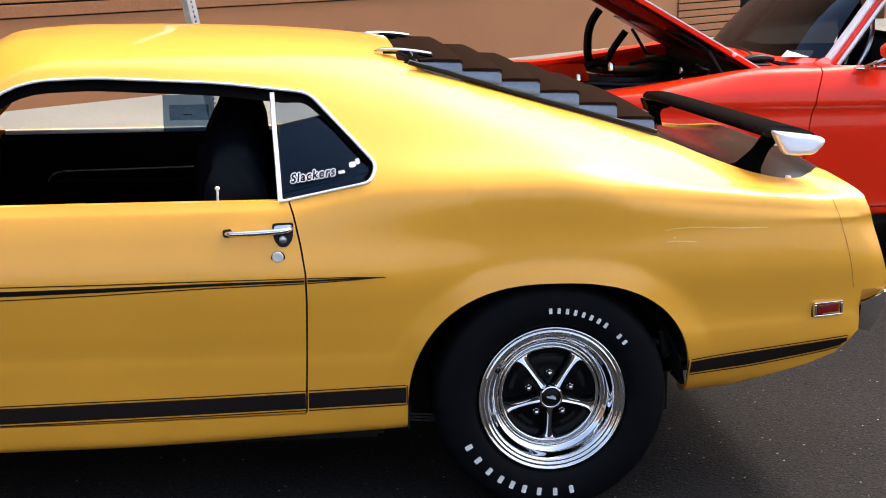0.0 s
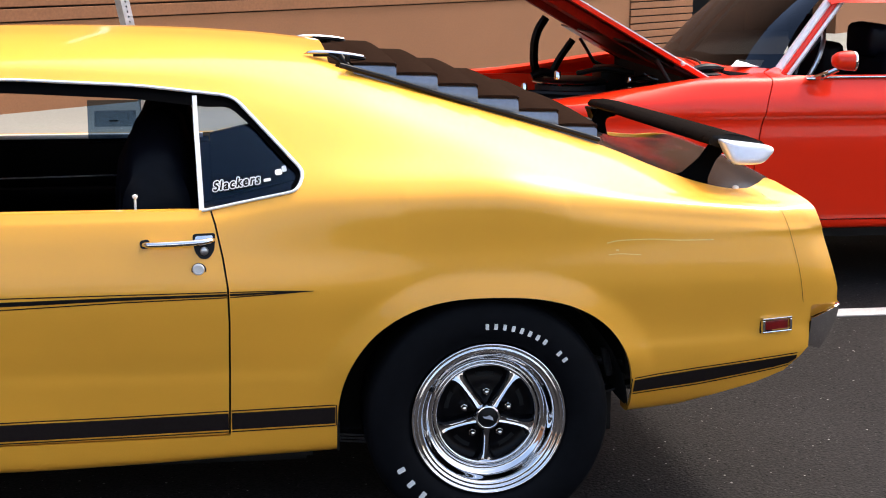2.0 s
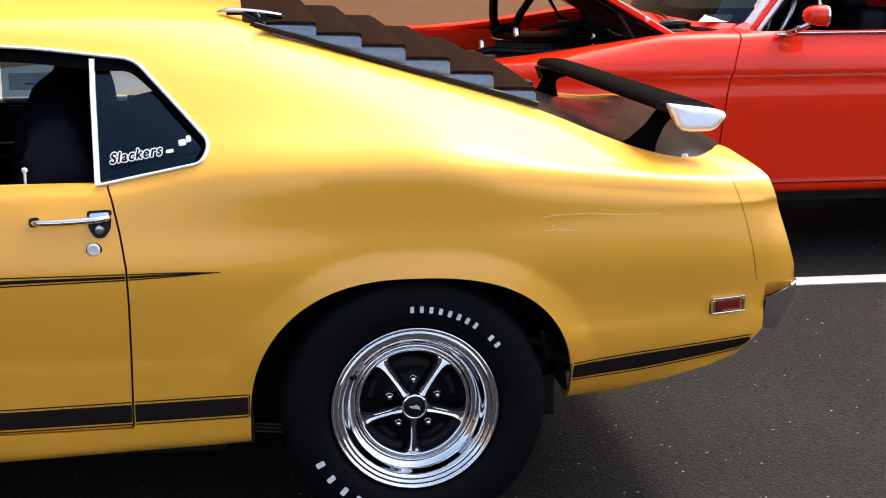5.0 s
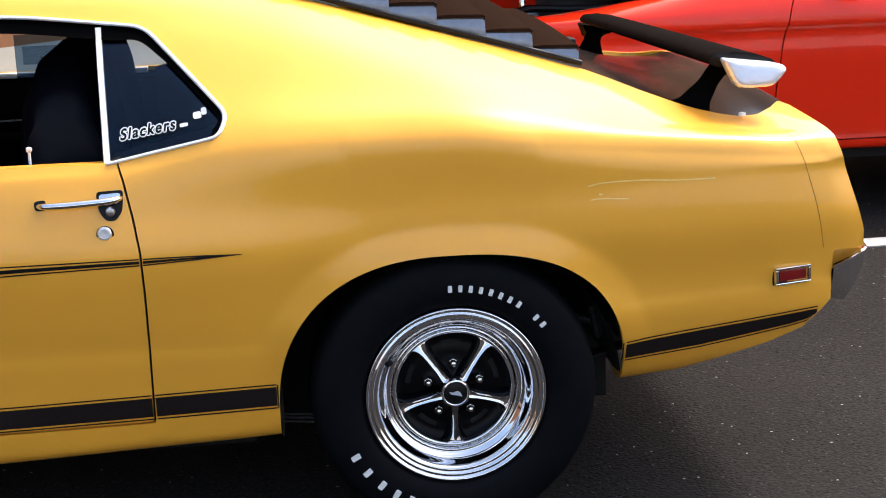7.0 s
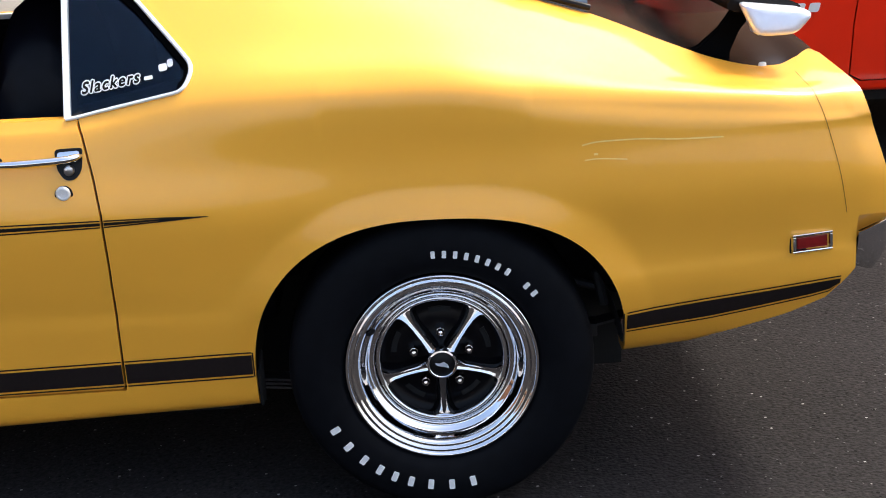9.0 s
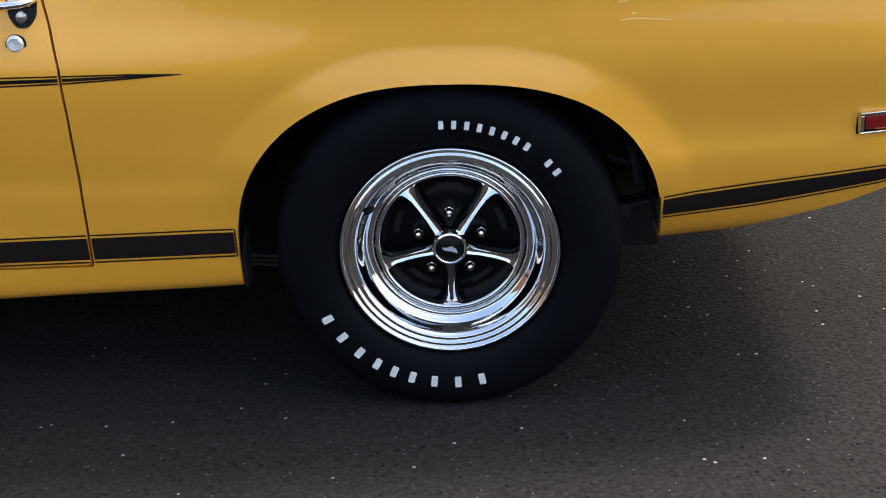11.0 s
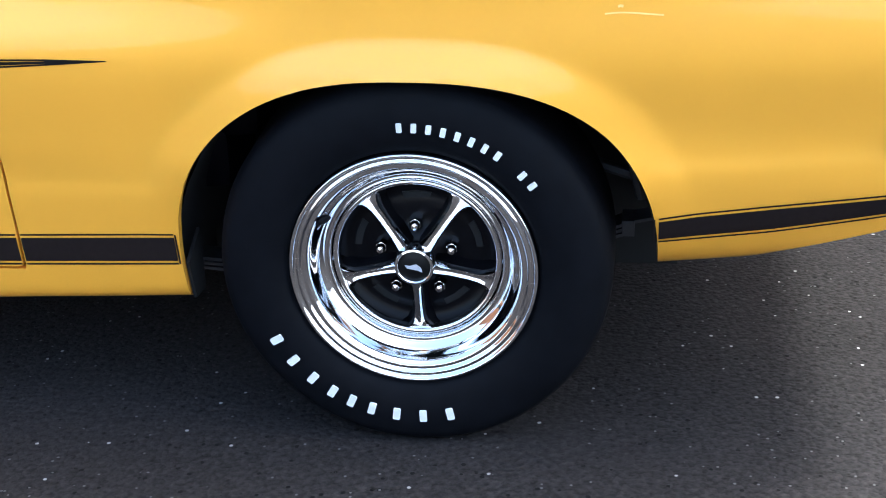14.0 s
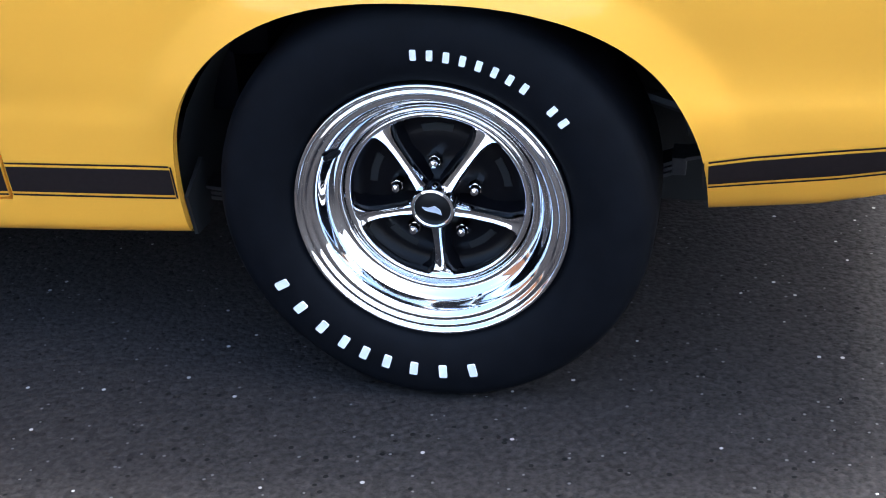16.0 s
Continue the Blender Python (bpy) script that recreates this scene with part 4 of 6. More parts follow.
for (x0, z0), (x1, z1) in zip(loop, loop[1:]):
    n = max(1, int(math.hypot(x1 - x0, z1 - z0) / 0.02))
    fine += [(x0 + (x1 - x0) * k / n, z0 + (z1 - z0) * k / n) for k in range(n)]
top_run = [p for p in fine if p[1] > 0.935 and p[0] < -0.60 and p[0] > -1.75 and not (p[0] > -0.66 and p[1] < 1.05)]
top_run.sort()
tail_run = [p for p in fine if p[0] >= -0.665 and not (p[0] < -0.60 and p[1] < 1.0)]
low_run = sorted([p for p in fine if p[1] < 0.945 and -0.738 < p[0] < -0.51], reverse=True)
tail_run = [p for p in tail_run if not (p[1] < 0.945 and p[0] < -0.51)]
rail("drip_rail", top_run, 0.0055, BRIGHT, "bright drip rail moulding")
rail("window_trim", tail_run + low_run, 0.0052, BRIGHT, "bright quarter window trim")
quarter = skin_panel("quarter_window", TOPGRID, keep_quarter, QUARTER_GLASS, fastback, lip=0, shift=-0.014, label="clear quarter window over the dark cabin")
quarter.visible_shadow = False
bm = bmesh.new()
rows = [(-0.7525, 0.262, 1.168), (-0.7495, 0.21, 1.09), (-0.7435, 0.14, 1.0), (-0.7375, 0.066, 0.893)]
prs = []
for x, y, z in rows:
    prs.append([bm.verts.new((x + a, y + b - 0.004, z)) for a, b in ((-0.0068, 0.0), (-0.005, -0.005), (0.005, -0.005), (0.0068, 0.0), (0.0068, 0.014), (-0.0068, 0.014))])
for a, b in zip(prs, prs[1:]):
    for i in range(6):
        bm.faces.new((a[i], a[(i + 1) % 6], b[(i + 1) % 6], b[i]))
part("division_bar", bm, BRIGHT, fastback, "bright metal window division bar", sharp=30)

# window stickers, inside face up on the quarter glass
_pts = [(x, z) for x in np.linspace(-0.722, -0.575, 9) for z in np.linspace(0.94, 0.982, 5)]
_fit = np.linalg.lstsq(np.array([(1, x, z) for x, z in _pts]), np.array([skin.side(x, z) for x, z in _pts]), rcond=None)[0]
_off = min(skin.side(x, z) - _fit @ np.array((1, x, z)) for x, z in _pts)


def on_glass(x, z, proud=0.0):
    """A flat plane just outside the quarter glass."""
    return float(_fit[0] + _fit[1] * x + _fit[2] * z + _off) + 0.0138 - proud


def sticker(name, pts, mat, label, proud):
    verts = [(x, skin.side(x, z) + 0.0135 - proud, z) for x, z in pts]
    return mesh_object(name, verts, [tuple(range(len(pts)))], mat, fastback, label, smooth=False)


tilt = radians(9)
def lean(cx, cz, a, b):
    return cx + a * math.cos(tilt) - b * math.sin(tilt), cz + a * math.sin(tilt) + b * math.cos(tilt)


def glass_writing(name, words, size, cx, cz, mat, swell, proud, label):
    """Slanting script laid on the quarter glass, made heavier all round by swell."""
    curve = bpy.data.curves.new(name, "FONT")
    curve.body, curve.size, curve.shear, curve.align_x, curve.align_y = words, size, 0.3, "CENTER", "CENTER"
    curve.space_character = 1.22
    tmp = new(name + "_source", curve)
    bpy.context.view_layer.update()
    me = bpy.data.meshes.new_from_object(tmp.evaluated_get(bpy.context.evaluated_depsgraph_get()))
    bpy.data.objects.remove(tmp)
    bpy.data.curves.remove(curve)
    flat = [(v.co.x, v.co.y) for v in me.vertices]
    polys = [tuple(q.vertices) for q in me.polygons]
    bpy.data.meshes.remove(me)
    verts, faces = [], []
    for k in range(12):
        dx, dz = swell * math.cos(math.pi * k / 6), swell * math.sin(math.pi * k / 6)
        n = len(verts)
        for a, b in flat:
            x, z = lean(cx, cz, a + dx, b + dz)
            verts.append((x, on_glass(x, z, proud) - 0.00002 * k, z))
        faces += [tuple(n + i for i in q) for q in polys]
    return mesh_object(name, verts, faces, mat, fastback, label, smooth=False)


glass_writing("window_sticker", "Slackers", 0.0298, -0.650, 0.9580, WHITE, 0.0034, 0.0004, "white outlined script sticker")
glass_writing("sticker_writing", "Slackers", 0.0298, -0.650, 0.9580, SCRIPT, 0.0009, 0.0013, "black script")
for x, z, w, h in ((-0.5700, 0.9655, 0.009, 0.0035), (-0.5405, 0.9835, 0.009, 0.0065), (-0.526, 0.991, 0.006, 0.007)):
    sticker("small_sticker", [lean(x, z, *p) for p in rounded([(-w, -h), (w, -h), (w, h), (-w, h)], min(w, h) * 0.7)], WHITE, "small white sticker", 0.0015)

# door handle, key lock, lock knob
handle = new("door_handle")
handle.parent = fastback
handle["label"] = "chrome pull door handle"
bm = bmesh.new()
hy = skin.side(-0.80, 0.83)
pts = [(-0.884, hy + 0.002, 0.8185), (-0.876, hy - 0.014, 0.8205), (-0.86, hy - 0.023, 0.8215), (-0.82, hy - 0.026, 0.8225), (-0.77, hy - 0.026, 0.8245), (-0.735, hy - 0.024, 0.8265), (-0.716, hy - 0.014, 0.8285), (-0.711, hy + 0.004, 0.829)]
tube(bm, dense(pts, 4), [0.007 + 0.0022 * math.sin(math.pi * k / 28) for k in range(29)], 12, flat=0.85)
part("grip", bm, CHROME, handle, sharp=60)
bm = bmesh.new()
prism(bm, [(a, skin.side(a, b) + 0.003, b) for a, b in rounded([(-0.756, 0.838), (-0.709, 0.840), (-0.711, 0.819), (-0.754, 0.816)], 0.007, 4)], (0, -0.010, 0), 0.002)
part("handle_plate", bm, CHROME, handle, sharp=40)
bm = bmesh.new()
spun(bm, [(0.0105, 0.004), (0.0105, -0.006), (0.009, -0.009), (0.004, -0.0105), (0.0005, -0.0105)], 24, Matrix.Translation((-0.7325, skin.side(-0.7325, 0.8015) - 0.004, 0.8015)))
part("push_button", bm, STEEL, handle, sharp=40)
bm = bmesh.new()
prism(bm, [(a, skin.side(a, b) + 0.004, b) for a, b in rounded([(-0.762, 0.8425), (-0.704, 0.8445), (-0.7075, 0.801), (-0.722, 0.7815), (-0.743, 0.7815), (-0.757, 0.801)], 0.009, 4)], (0, -0.006, 0))
part("handle_gasket", bm, BLACK, handle, "black rubber gasket", smooth=False)
bm = bmesh.new()
prism(bm, [(a, skin.side(a, b) + 0.004, b) for a, b in rounded([(-0.893, 0.829), (-0.868, 0.832), (-0.866, 0.811), (-0.890, 0.809)], 0.008, 4)], (0, -0.006, 0))
part("handle_gasket", bm, BLACK, handle, "black rubber gasket", smooth=False)
bm = bmesh.new()
ly = skin.side(-0.748, 0.757)
spun(bm, [(0.0150, 0.003), (0.0150, -0.004), (0.0135, -0.007), (0.0105, -0.008), (0.0100, -0.0055), (0.0040, -0.0055), (0.0035, -0.0045), (0.0005, -0.0045)], 32, Matrix.Translation((-0.748, ly, 0.757)))
part("key_lock", bm, BRIGHT, fastback, "round chrome key lock", sharp=40)
bm = bmesh.new()
spun(bm, [(0.0185, 0.002), (0.0185, -0.002), (0.015, -0.0025)], 32, Matrix.Translation((-0.747, ly, 0.754)))
part("lock_gasket", bm, BLACK, fastback, "black lock gasket")
bm = bmesh.new()
spun(bm, [(0.0032, -0.02), (0.0032, 0.016), (0.0062, 0.018), (0.0070, 0.022), (0.0062, 0.026), (0.0005, 0.028)], 16, Matrix.Translation((-0.905, 0.105, 0.905)) @ Matrix.Rotation(radians(90), 4, "X"))
part("lock_knob", bm, WHITE, fastback, "small pale door lock knob", sharp=50)

# side marker lamp
marker = new("side_marker")
marker.parent = fastback
marker["label"] = "red side marker lamp in chrome bezel"
my = skin.side(0.785, 0.555)
mm = Matrix.Translation((0.792, my + 0.001, 0.5515)) @ Matrix.Rotation(radians(10), 4, "Z") @ Matrix.Rotation(radians(-1.5), 4, "Y")
bm = bmesh.new()
for a, b, c, d in ((-0.045, 0.045, 0.0155, 0.0212), (-0.045, 0.045, -0.0205, -0.0155), (-0.045, -0.037, -0.0154, 0.0154), (0.038, 0.045, -0.0154, 0.0154)):
    box(bm, a, b, -0.011, 0.012, c, d, 0.0025, mm)
part("bezel", bm, CHROME, marker, sharp=40)
bm = bmesh.new()
box(bm, -0.0470, 0.0475, 0.0015, 0.011, -0.0232, 0.0232, 0.003, mm)
part("marker_gasket", bm, BLACK, marker, "thin black gasket", sharp=40)
bm = bmesh.new()
box(bm, -0.0335, 0.0345, -0.0065, 0.012, -0.0128, 0.0128, 0.002, mm)
part("lens", bm, REDLENS, marker, sharp=40)

# rear bumper, wrapping round the corner
bm = bmesh.new()
plan = dense([(0.895, 0.068), (0.922, 0.070), (0.955, 0.082), (0.985, 0.105), (1.003, 0.15), (1.012, 0.25), (1.018, 0.45), (1.022, MID)], 5)
plan = plan + [(x, 2 * MID - y) for x, y in plan[::-1][1:]]
prs = []
n_plan = len(plan)
for i, (x, y) in enumerate(plan):
    k = min(i, n_plan - 1 - i)
    rise = float(np.interp(k, [0, 12, 20], [-0.012, 0.012, 0.014]))
    low = float(np.interp(k, [0, 8, 16], [0.480, 0.466, 0.51]))
    top = 0.578 + rise
    out = Vector((max(x - 0.93, 0.0) * 6, (y - MID) * (1 if abs(y - MID) > 0.6 else 0.1), 0)).normalized()
    prs.append([bm.verts.new((x - out.x * a, y - out.y * a, z)) for a, z in ((0.018, top - 0.004), (0.006, top), (0.001, top - 0.003), (0.001, top - 0.012), (0.008, (top + low) / 2), (0.022, low + 0.014), (0.036, low), (0.058, low + 0.004))])
for a, b in zip(prs, prs[1:]):
    for i in range(7):
        bm.faces.new((a[i], a[i + 1], b[i + 1], b[i]))
part("rear_bumper", bm, CHROME, fastback, "chrome rear bumper wrapping the corner", sharp=50)

# ---- black decklid and louvers ----
DECKGRID = skin.grid(np.linspace(0.30, 0.885, 110), 12)
DECKGRID[..., 2] -= 0.012 * smooth01((DECKGRID[..., 0] - 0.29) / 0.12) * smooth01((0.862 - DECKGRID[..., 0]) / 0.07)


def keep_deck(x, y, z):
    return np.where(z > 0.83, deck_area(x, y), 1)


skin_panel("decklid", DECKGRID, keep_deck, DECK, fastback, MID, both=True, lip=0.004, shift=0.002, label="glossy black decklid")

louver = new("rear_window_louver")
louver.parent = fastback
louver["label"] = "black slatted rear window louver"
TEETH = [(-0.318, -0.202, 1.236, 1.199), (-0.202, -0.087, 1.208, 1.169), (-0.087, 0.026, 1.177, 1.133), (0.026, 0.142, 1.142, 1.099), (0.142, 0.256, 1.104, 1.064), (0.256, 0.369, 1.060, 1.023)]
Y0, Y1 = 0.412, 2 * MID - 0.412


def crown(y):
    return 0.008 * (1 - ((y - MID) / (MID - Y0)) ** 2)


for x0, x1, zt, zb in TEETH:
    bm = bmesh.new()
    z_front = zt + 0.002
    cols = []
    for k in range(17):
        y = Y0 + (Y1 - Y0) * k / 16
        c = crown(y)
        cols.append([bm.verts.new(p) for p in ((x0 - 0.01, y, z_front + c - 0.001), (x0 + 0.03, y, z_front + c + 0.0015), (x1 - 0.006, y, zt + c + 0.001), (x1, y, zt + c - 0.004), (x1 - 0.002, y, zt + c - 0.014), (x1 - 0.006, y, zt + c - 0.006), (x0, y, z_front + c - 0.006))])
    for a, b in zip(cols, cols[1:]):
        for i in range(7):
            bm.faces.new((a[i], a[(i + 1) % 7], b[(i + 1) % 7], b[i]))
    bm.faces.new(cols[0])
    bm.faces.new(cols[-1][::-1])
    part("slat", bm, LOUVER, louver, "satin black louver slat", sharp=40)
    for y, s in ((Y0, -1), (Y1, 1)):
        bm = bmesh.new()
        rows = []
        for k in range(9):       # upright below, rolled inwards to the top edge
            f = k / 8
            inwards = 0.012 * max(0.0, (f - 0.35) / 0.65) ** 2
            yk = y + (0.004 - inwards) * s
            front = (z_front - 0.003) * f + (zb + 0.010) * (1 - f)
            back = (zt - 0.001) * f + (zb - 0.026) * (1 - f)
            rows.append([bm.verts.new(p) for p in ((x0 - 0.004, yk, front), (x1 - 0.0015, yk, back), (x1 - 0.0015, yk - 0.0025 * s, back - 0.001), (x0 - 0.004, yk - 0.0025 * s, front - 0.001))])
        for a, b in zip(rows, rows[1:]):
            for i in range(4):
                bm.faces.new((a[i], a[(i + 1) % 4], b[(i + 1) % 4], b[i]))
        bm.faces.new(rows[0])
        bm.faces.new(rows[-1][::-1])
        bmesh.ops.recalc_face_normals(bm, faces=bm.faces[:])
        # near plates carry the painted sky sheen, far ones stay louver black
        part("slat_end", bm, SLAT_END if s < 0 else LOUVER, louver, "slat end plate, blue-grey sky sheen painted on the near side", sharp=50)
bm = bmesh.new()
cols = []
for k in range(17):
    y = 0.445 + (2 * MID - 0.89) * k / 16
    low = 1.257 - 0.045 * ((y - MID) / (MID - 0.41)) ** 2
    top = 1.236 + crown(y)
    cols.append([bm.verts.new(p) for p in ((-0.396, y, low), (-0.36, y, 0.5 * (low + top) + 0.002), (-0.312, y, top), (-0.312, y, top - 0.006), (-0.36, y, 0.5 * (low + top) - 0.006), (-0.396, y, low - 0.010))])
for a, b in zip(cols, cols[1:]):
    for i in range(6):
        bm.faces.new((a[i], a[(i + 1) % 6], b[(i + 1) % 6], b[i]))
bm.faces.new(cols[0])
bm.faces.new(cols[-1][::-1])
part("front_panel", bm, LOUVER, louver, "satin black panel at the louver's front", sharp=40)
for y, s in ((Y0 - 0.010, 1), (Y1 + 0.010, -1)):
    bm = bmesh.new()
    tube(bm, [(-0.36, y, 1.232), (-0.25, y, 1.201), (-0.05, y, 1.139), (0.15, y, 1.082), (0.30, y, 1.038), (0.372, y, 1.016)], 0.0075, 8)
    part("side_rail", bm, BLACK, louver, "black louver side rail")
bm = bmesh.new()
rear = [Vector((x, y, z)) for x, y, z in ((-0.33, Y0, 1.196), (0.37, Y0, 0.998), (0.37, Y1, 0.998), (-0.33, Y1, 1.196))]
part("rear_window", prism(bm, rear, (0, 0, 0.004)), SATIN, louver, "dark rear window below the slats", smooth=False)
bm = bmesh.new()
box(bm, 0.36, 0.40, 0.60, 0.66, 1.012, 1.052, 0.006)
part("louver_latch", bm, BLACK, louver)
for y, s in ((0.475, 1), (1.245, -1)):
    hinge = new("louver_hinge")
    hinge.parent = louver
    hinge["label"] = "chrome louver hinge on the roof"
    bm = bmesh.new()
    pts = [(-0.452, y + 0.03 * s, 1.2565), (-0.43, y + 0.025 * s, 1.261), (-0.39, y + 0.015 * s, 1.261), (-0.335, y, 1.257), (-0.288, y - 0.008 * s, 1.250)]
    tube(bm, dense(pts, 4), [0.003 + 0.0105 * math.sin(math.pi * min(k / 12, 1.0 - (k - 16) * 0.02 if k > 12 else 1)) if k < 7 else 0.0135 - 0.0004 * (k - 7) for k in range(17)], 10, flat=0.5)
    part("hinge_blade", bm, CHROME, hinge, sharp=60)
    bm = bmesh.new()
    tube(bm, dense([(px + 0.004, py, pz - 0.007) for px, py, pz in pts[1:]], 4), 0.008, 8, flat=0.7)
    part("hinge_pad", bm, BLACK, hinge, "black rubber hinge pad")
    bm = bmesh.new()
    tube(bm, [(-0.352, y - 0.002 * s, 1.253), (-0.345, y - 0.015 * s, 1.240), (-0.335, y - 0.028 * s, 1.228), (-0.325, y - 0.04 * s, 1.215)], [0.009, 0.008, 0.008, 0.011], 8)
    tube(bm, [(-0.385, y + 0.004 * s, 1.255), (-0.362, y - 0.008 * s, 1.243), (-0.345, y - 0.018 * s, 1.232)], 0.005, 8)
    part("hinge_bracket", bm, BLACK, hinge, sharp=50)
    bm = bmesh.new()
    tube(bm, [(-0.335, y - 0.022 * s, 1.256), (-0.335, y - 0.022 * s, 1.218)], 0.007, 8)
    part("hinge_bolt", bm, BLACK, hinge)

# ---- rear wing ----
wing = new("rear_wing")
wing.parent = fastback
wing["label"] = "black rear wing on two struts with pale ends"


def wing_section(y, scale=1.0, dz=0.0, dx=0.0):
    """Outline of the wing at y: leading edge forward, slight hollow below."""
    pts = [(0.655, 1.026), (0.668, 1.040), (0.72, 1.043), (0.77, 1.035), (0.808, 1.021), (0.816, 1.014), (0.808, 1.008), (0.77, 1.007), (0.72, 1.006), (0.675, 1.008), (0.657, 1.015)]
    return [(0.735 + (x - 0.735) * scale + dx, y, 1.03 + (z - 1.03) * scale + dz) for x, z in pts]


bm = bmesh.new()
secs = []
for y in np.linspace(0.285, 1.455, 15):
    w = (y - 0.285) / 1.19
    secs.append([bm.verts.new(p) for p in wing_section(y, 1.0 - 0.14 * w, -0.017 * w, -0.085 * w)])
for a, b in zip(secs, secs[1:]):
    for i in range(11):
        bm.faces.new((a[i], a[(i + 1) % 11], b[(i + 1) % 11], b[i]))
bm.faces.new(secs[0])
bm.faces.new(secs[-1][::-1])
part("wing_blade", bm, SATIN, wing, "satin black wing blade", sharp=75)
END = rounded([(0.672, 1.034), (0.816, 1.016), (0.826, 1.003), (0.790, 0.967), (0.712, 0.965), (0.698, 0.974)], [0.012, 0.010, 0.010, 0.018, 0.02, 0.012], 5)
for s, mat in ((1, SILVER), (-1, SATIN)):
    bm = bmesh.new()
    back = 0.0 if s > 0 else 0.105
    yy = (lambda v: v) if s > 0 else (lambda v: 1.74 - v)
    rings = []
    for k, (grow, outy, leanf) in enumerate(((0.03, 0.1933, 0.30), (0.30, 0.1936, 0.30), (0.62, 0.1945, 0.30), (0.84, 0.197, 0.30), (0.95, 0.202, 0.29), (1.0, 0.212, 0.27), (1.0, 0.228, 0.20), (0.90, 0.286, 0.0))):
        ring = []
        for x, z in END:
            cx, cz = 0.742, 1.006
            size = grow if s > 0 else grow * 0.72
            zz = cz + (z - cz) * size - (0 if s > 0 else 0.034)
            if k == 7:
                zz = max(zz, 0.992 - (0 if s > 0 else 0.032))
            ring.append(bm.verts.new((cx + (x - cx) * size - back, yy(outy + (zz - 0.96) * leanf), zz)))
        rings.append(ring)
    n = len(END)
    for a, b in zip(rings, rings[1:]):
        for i in range(n):
            bm.faces.new((a[i], a[(i + 1) % n], b[(i + 1) % n], b[i]))
    bm.faces.new(rings[0])
    part("wing_end", bm, mat, wing, "pale silver down-turned wing end" if s > 0 else "black wing end", sharp=50)
for y, back, drop in ((0.345, 0.0, 0.0), (2 * MID - 0.345, 0.072, 0.016)):
    bm = bmesh.new()
    base = [(0.570, y - 0.020, 0.920), (0.672, y - 0.020, 0.893), (0.672, y + 0.020, 0.893), (0.570, y + 0.020, 0.920)]
    heel = [(0.600, y - 0.014, 0.926), (0.672, y - 0.014, 0.912), (0.672, y + 0.014, 0.912), (0.600, y + 0.014, 0.926)]
    neck = [(0.648, y - 0.010, 0.968), (0.694, y - 0.010, 0.960), (0.694, y + 0.010, 0.960), (0.648, y + 0.010, 0.968)]
    top = [(0.69, y - 0.014, 1.024), (0.745, y - 0.014, 1.020), (0.745, y + 0.014, 1.020), (0.69, y + 0.014, 1.024)]
    r = [[bm.verts.new((px - back * f, py, pz - drop * f)) for px, py, pz in q] for q, f in ((base, 0.3), (heel, 0.4), (neck, 0.8), (top, 1.0))]
    for a, b in zip(r, r[1:]):
        for i in range(4):
            bm.faces.new((a[i], a[(i + 1) % 4], b[(i + 1) % 4], b[i]))
    bm.faces.new(r[0][::-1])
    bm.faces.new(r[-1])
    bmesh.ops.bevel(bm, geom=bm.edges[:], offset=0.004, segments=2, affect="EDGES")
    part("wing_strut", bm, SEAL, wing, "black wing strut", sharp=40)
bm = bmesh.new()
spun(bm, [(0.009, 0.002), (0.008, -0.004), (0.0005, -0.006)], 16, Matrix.Translation((0.725, 0.245, 0.8985)) @ Matrix.Rotation(radians(-90), 4, "X"))
part("deck_bumper", bm, WHITE, fastback, "small pale deck pad")

# ---- fastback cabin ----
def bucket_seat(name, x, y, z, mat, label):
    seat = new(name)
    seat.parent = fastback
    seat["label"] = label
    side = [(-0.135, 0.0), (-0.152, 0.20), (-0.150, 0.40), (-0.140, 0.485), (-0.112, 0.552), (-0.066, 0.588), (-0.02, 0.590), (0.018, 0.558), (0.040, 0.48), (0.054, 0.36), (0.058, 0.15), (0.05, 0.0)]
    for nm, w0, w1, k in (("backrest", -0.24, 0.24, 1.0), ("back_cushion", -0.18, 0.18, 1.0)):
        bm = bmesh.new()
        secs = []
        ws = np.linspace(w0, w1, 11)
        for w in ws:
            e = 1 - 0.22 * (abs(w) / 0.24) ** 4
            shift = 0.0 if nm == "backrest" else -0.022 * math.sqrt(max(0.0, 1 - (w / 0.185) ** 2))
            secs.append([bm.verts.new((x + a * (0.85 + 0.15 * e) + (shift if a < 0 else -0.04 if nm != "backrest" else 0), y + w, z + b * e * (1 if nm == "backrest" else 0.9) + (0.0 if nm == "backrest" else 0.01))) for a, b in side])
        n = len(side)
        for a, b in zip(secs, secs[1:]):
            for i in range(n):
                bm.faces.new((a[i], a[(i + 1) % n], b[(i + 1) % n], b[i]))
        bm.faces.new(secs[0])
        bm.faces.new(secs[-1][::-1])
        part(nm, bm, mat, seat, sharp=50)
    bm = bmesh.new()
    box(bm, x - 0.58, x - 0.06, y - 0.25, y + 0.25, z - 0.16, z + 0.03, 0.045, segments=3)
    part("seat_cushion", bm, mat, seat, sharp=50)
    return seat


bucket_seat("front_seat", -0.815, 0.60, 0.515, VINYL, "black vinyl high-back bucket seat")
bucket_seat("front_seat", -0.815, 1.16, 0.515, VINYL, "black vinyl high-back bucket seat")
bm = bmesh.new()
box(bm, -0.42, -0.30, 0.28, 2 * MID - 0.28, 0.45, 0.86, 0.04)
box(bm, -0.62, -0.36, 0.28, 2 * MID - 0.28, 0.35, 0.55, 0.04)
part("rear_seat", bm, VINYL, fastback, "black vinyl rear seat", sharp=50)
bm = bmesh.new()
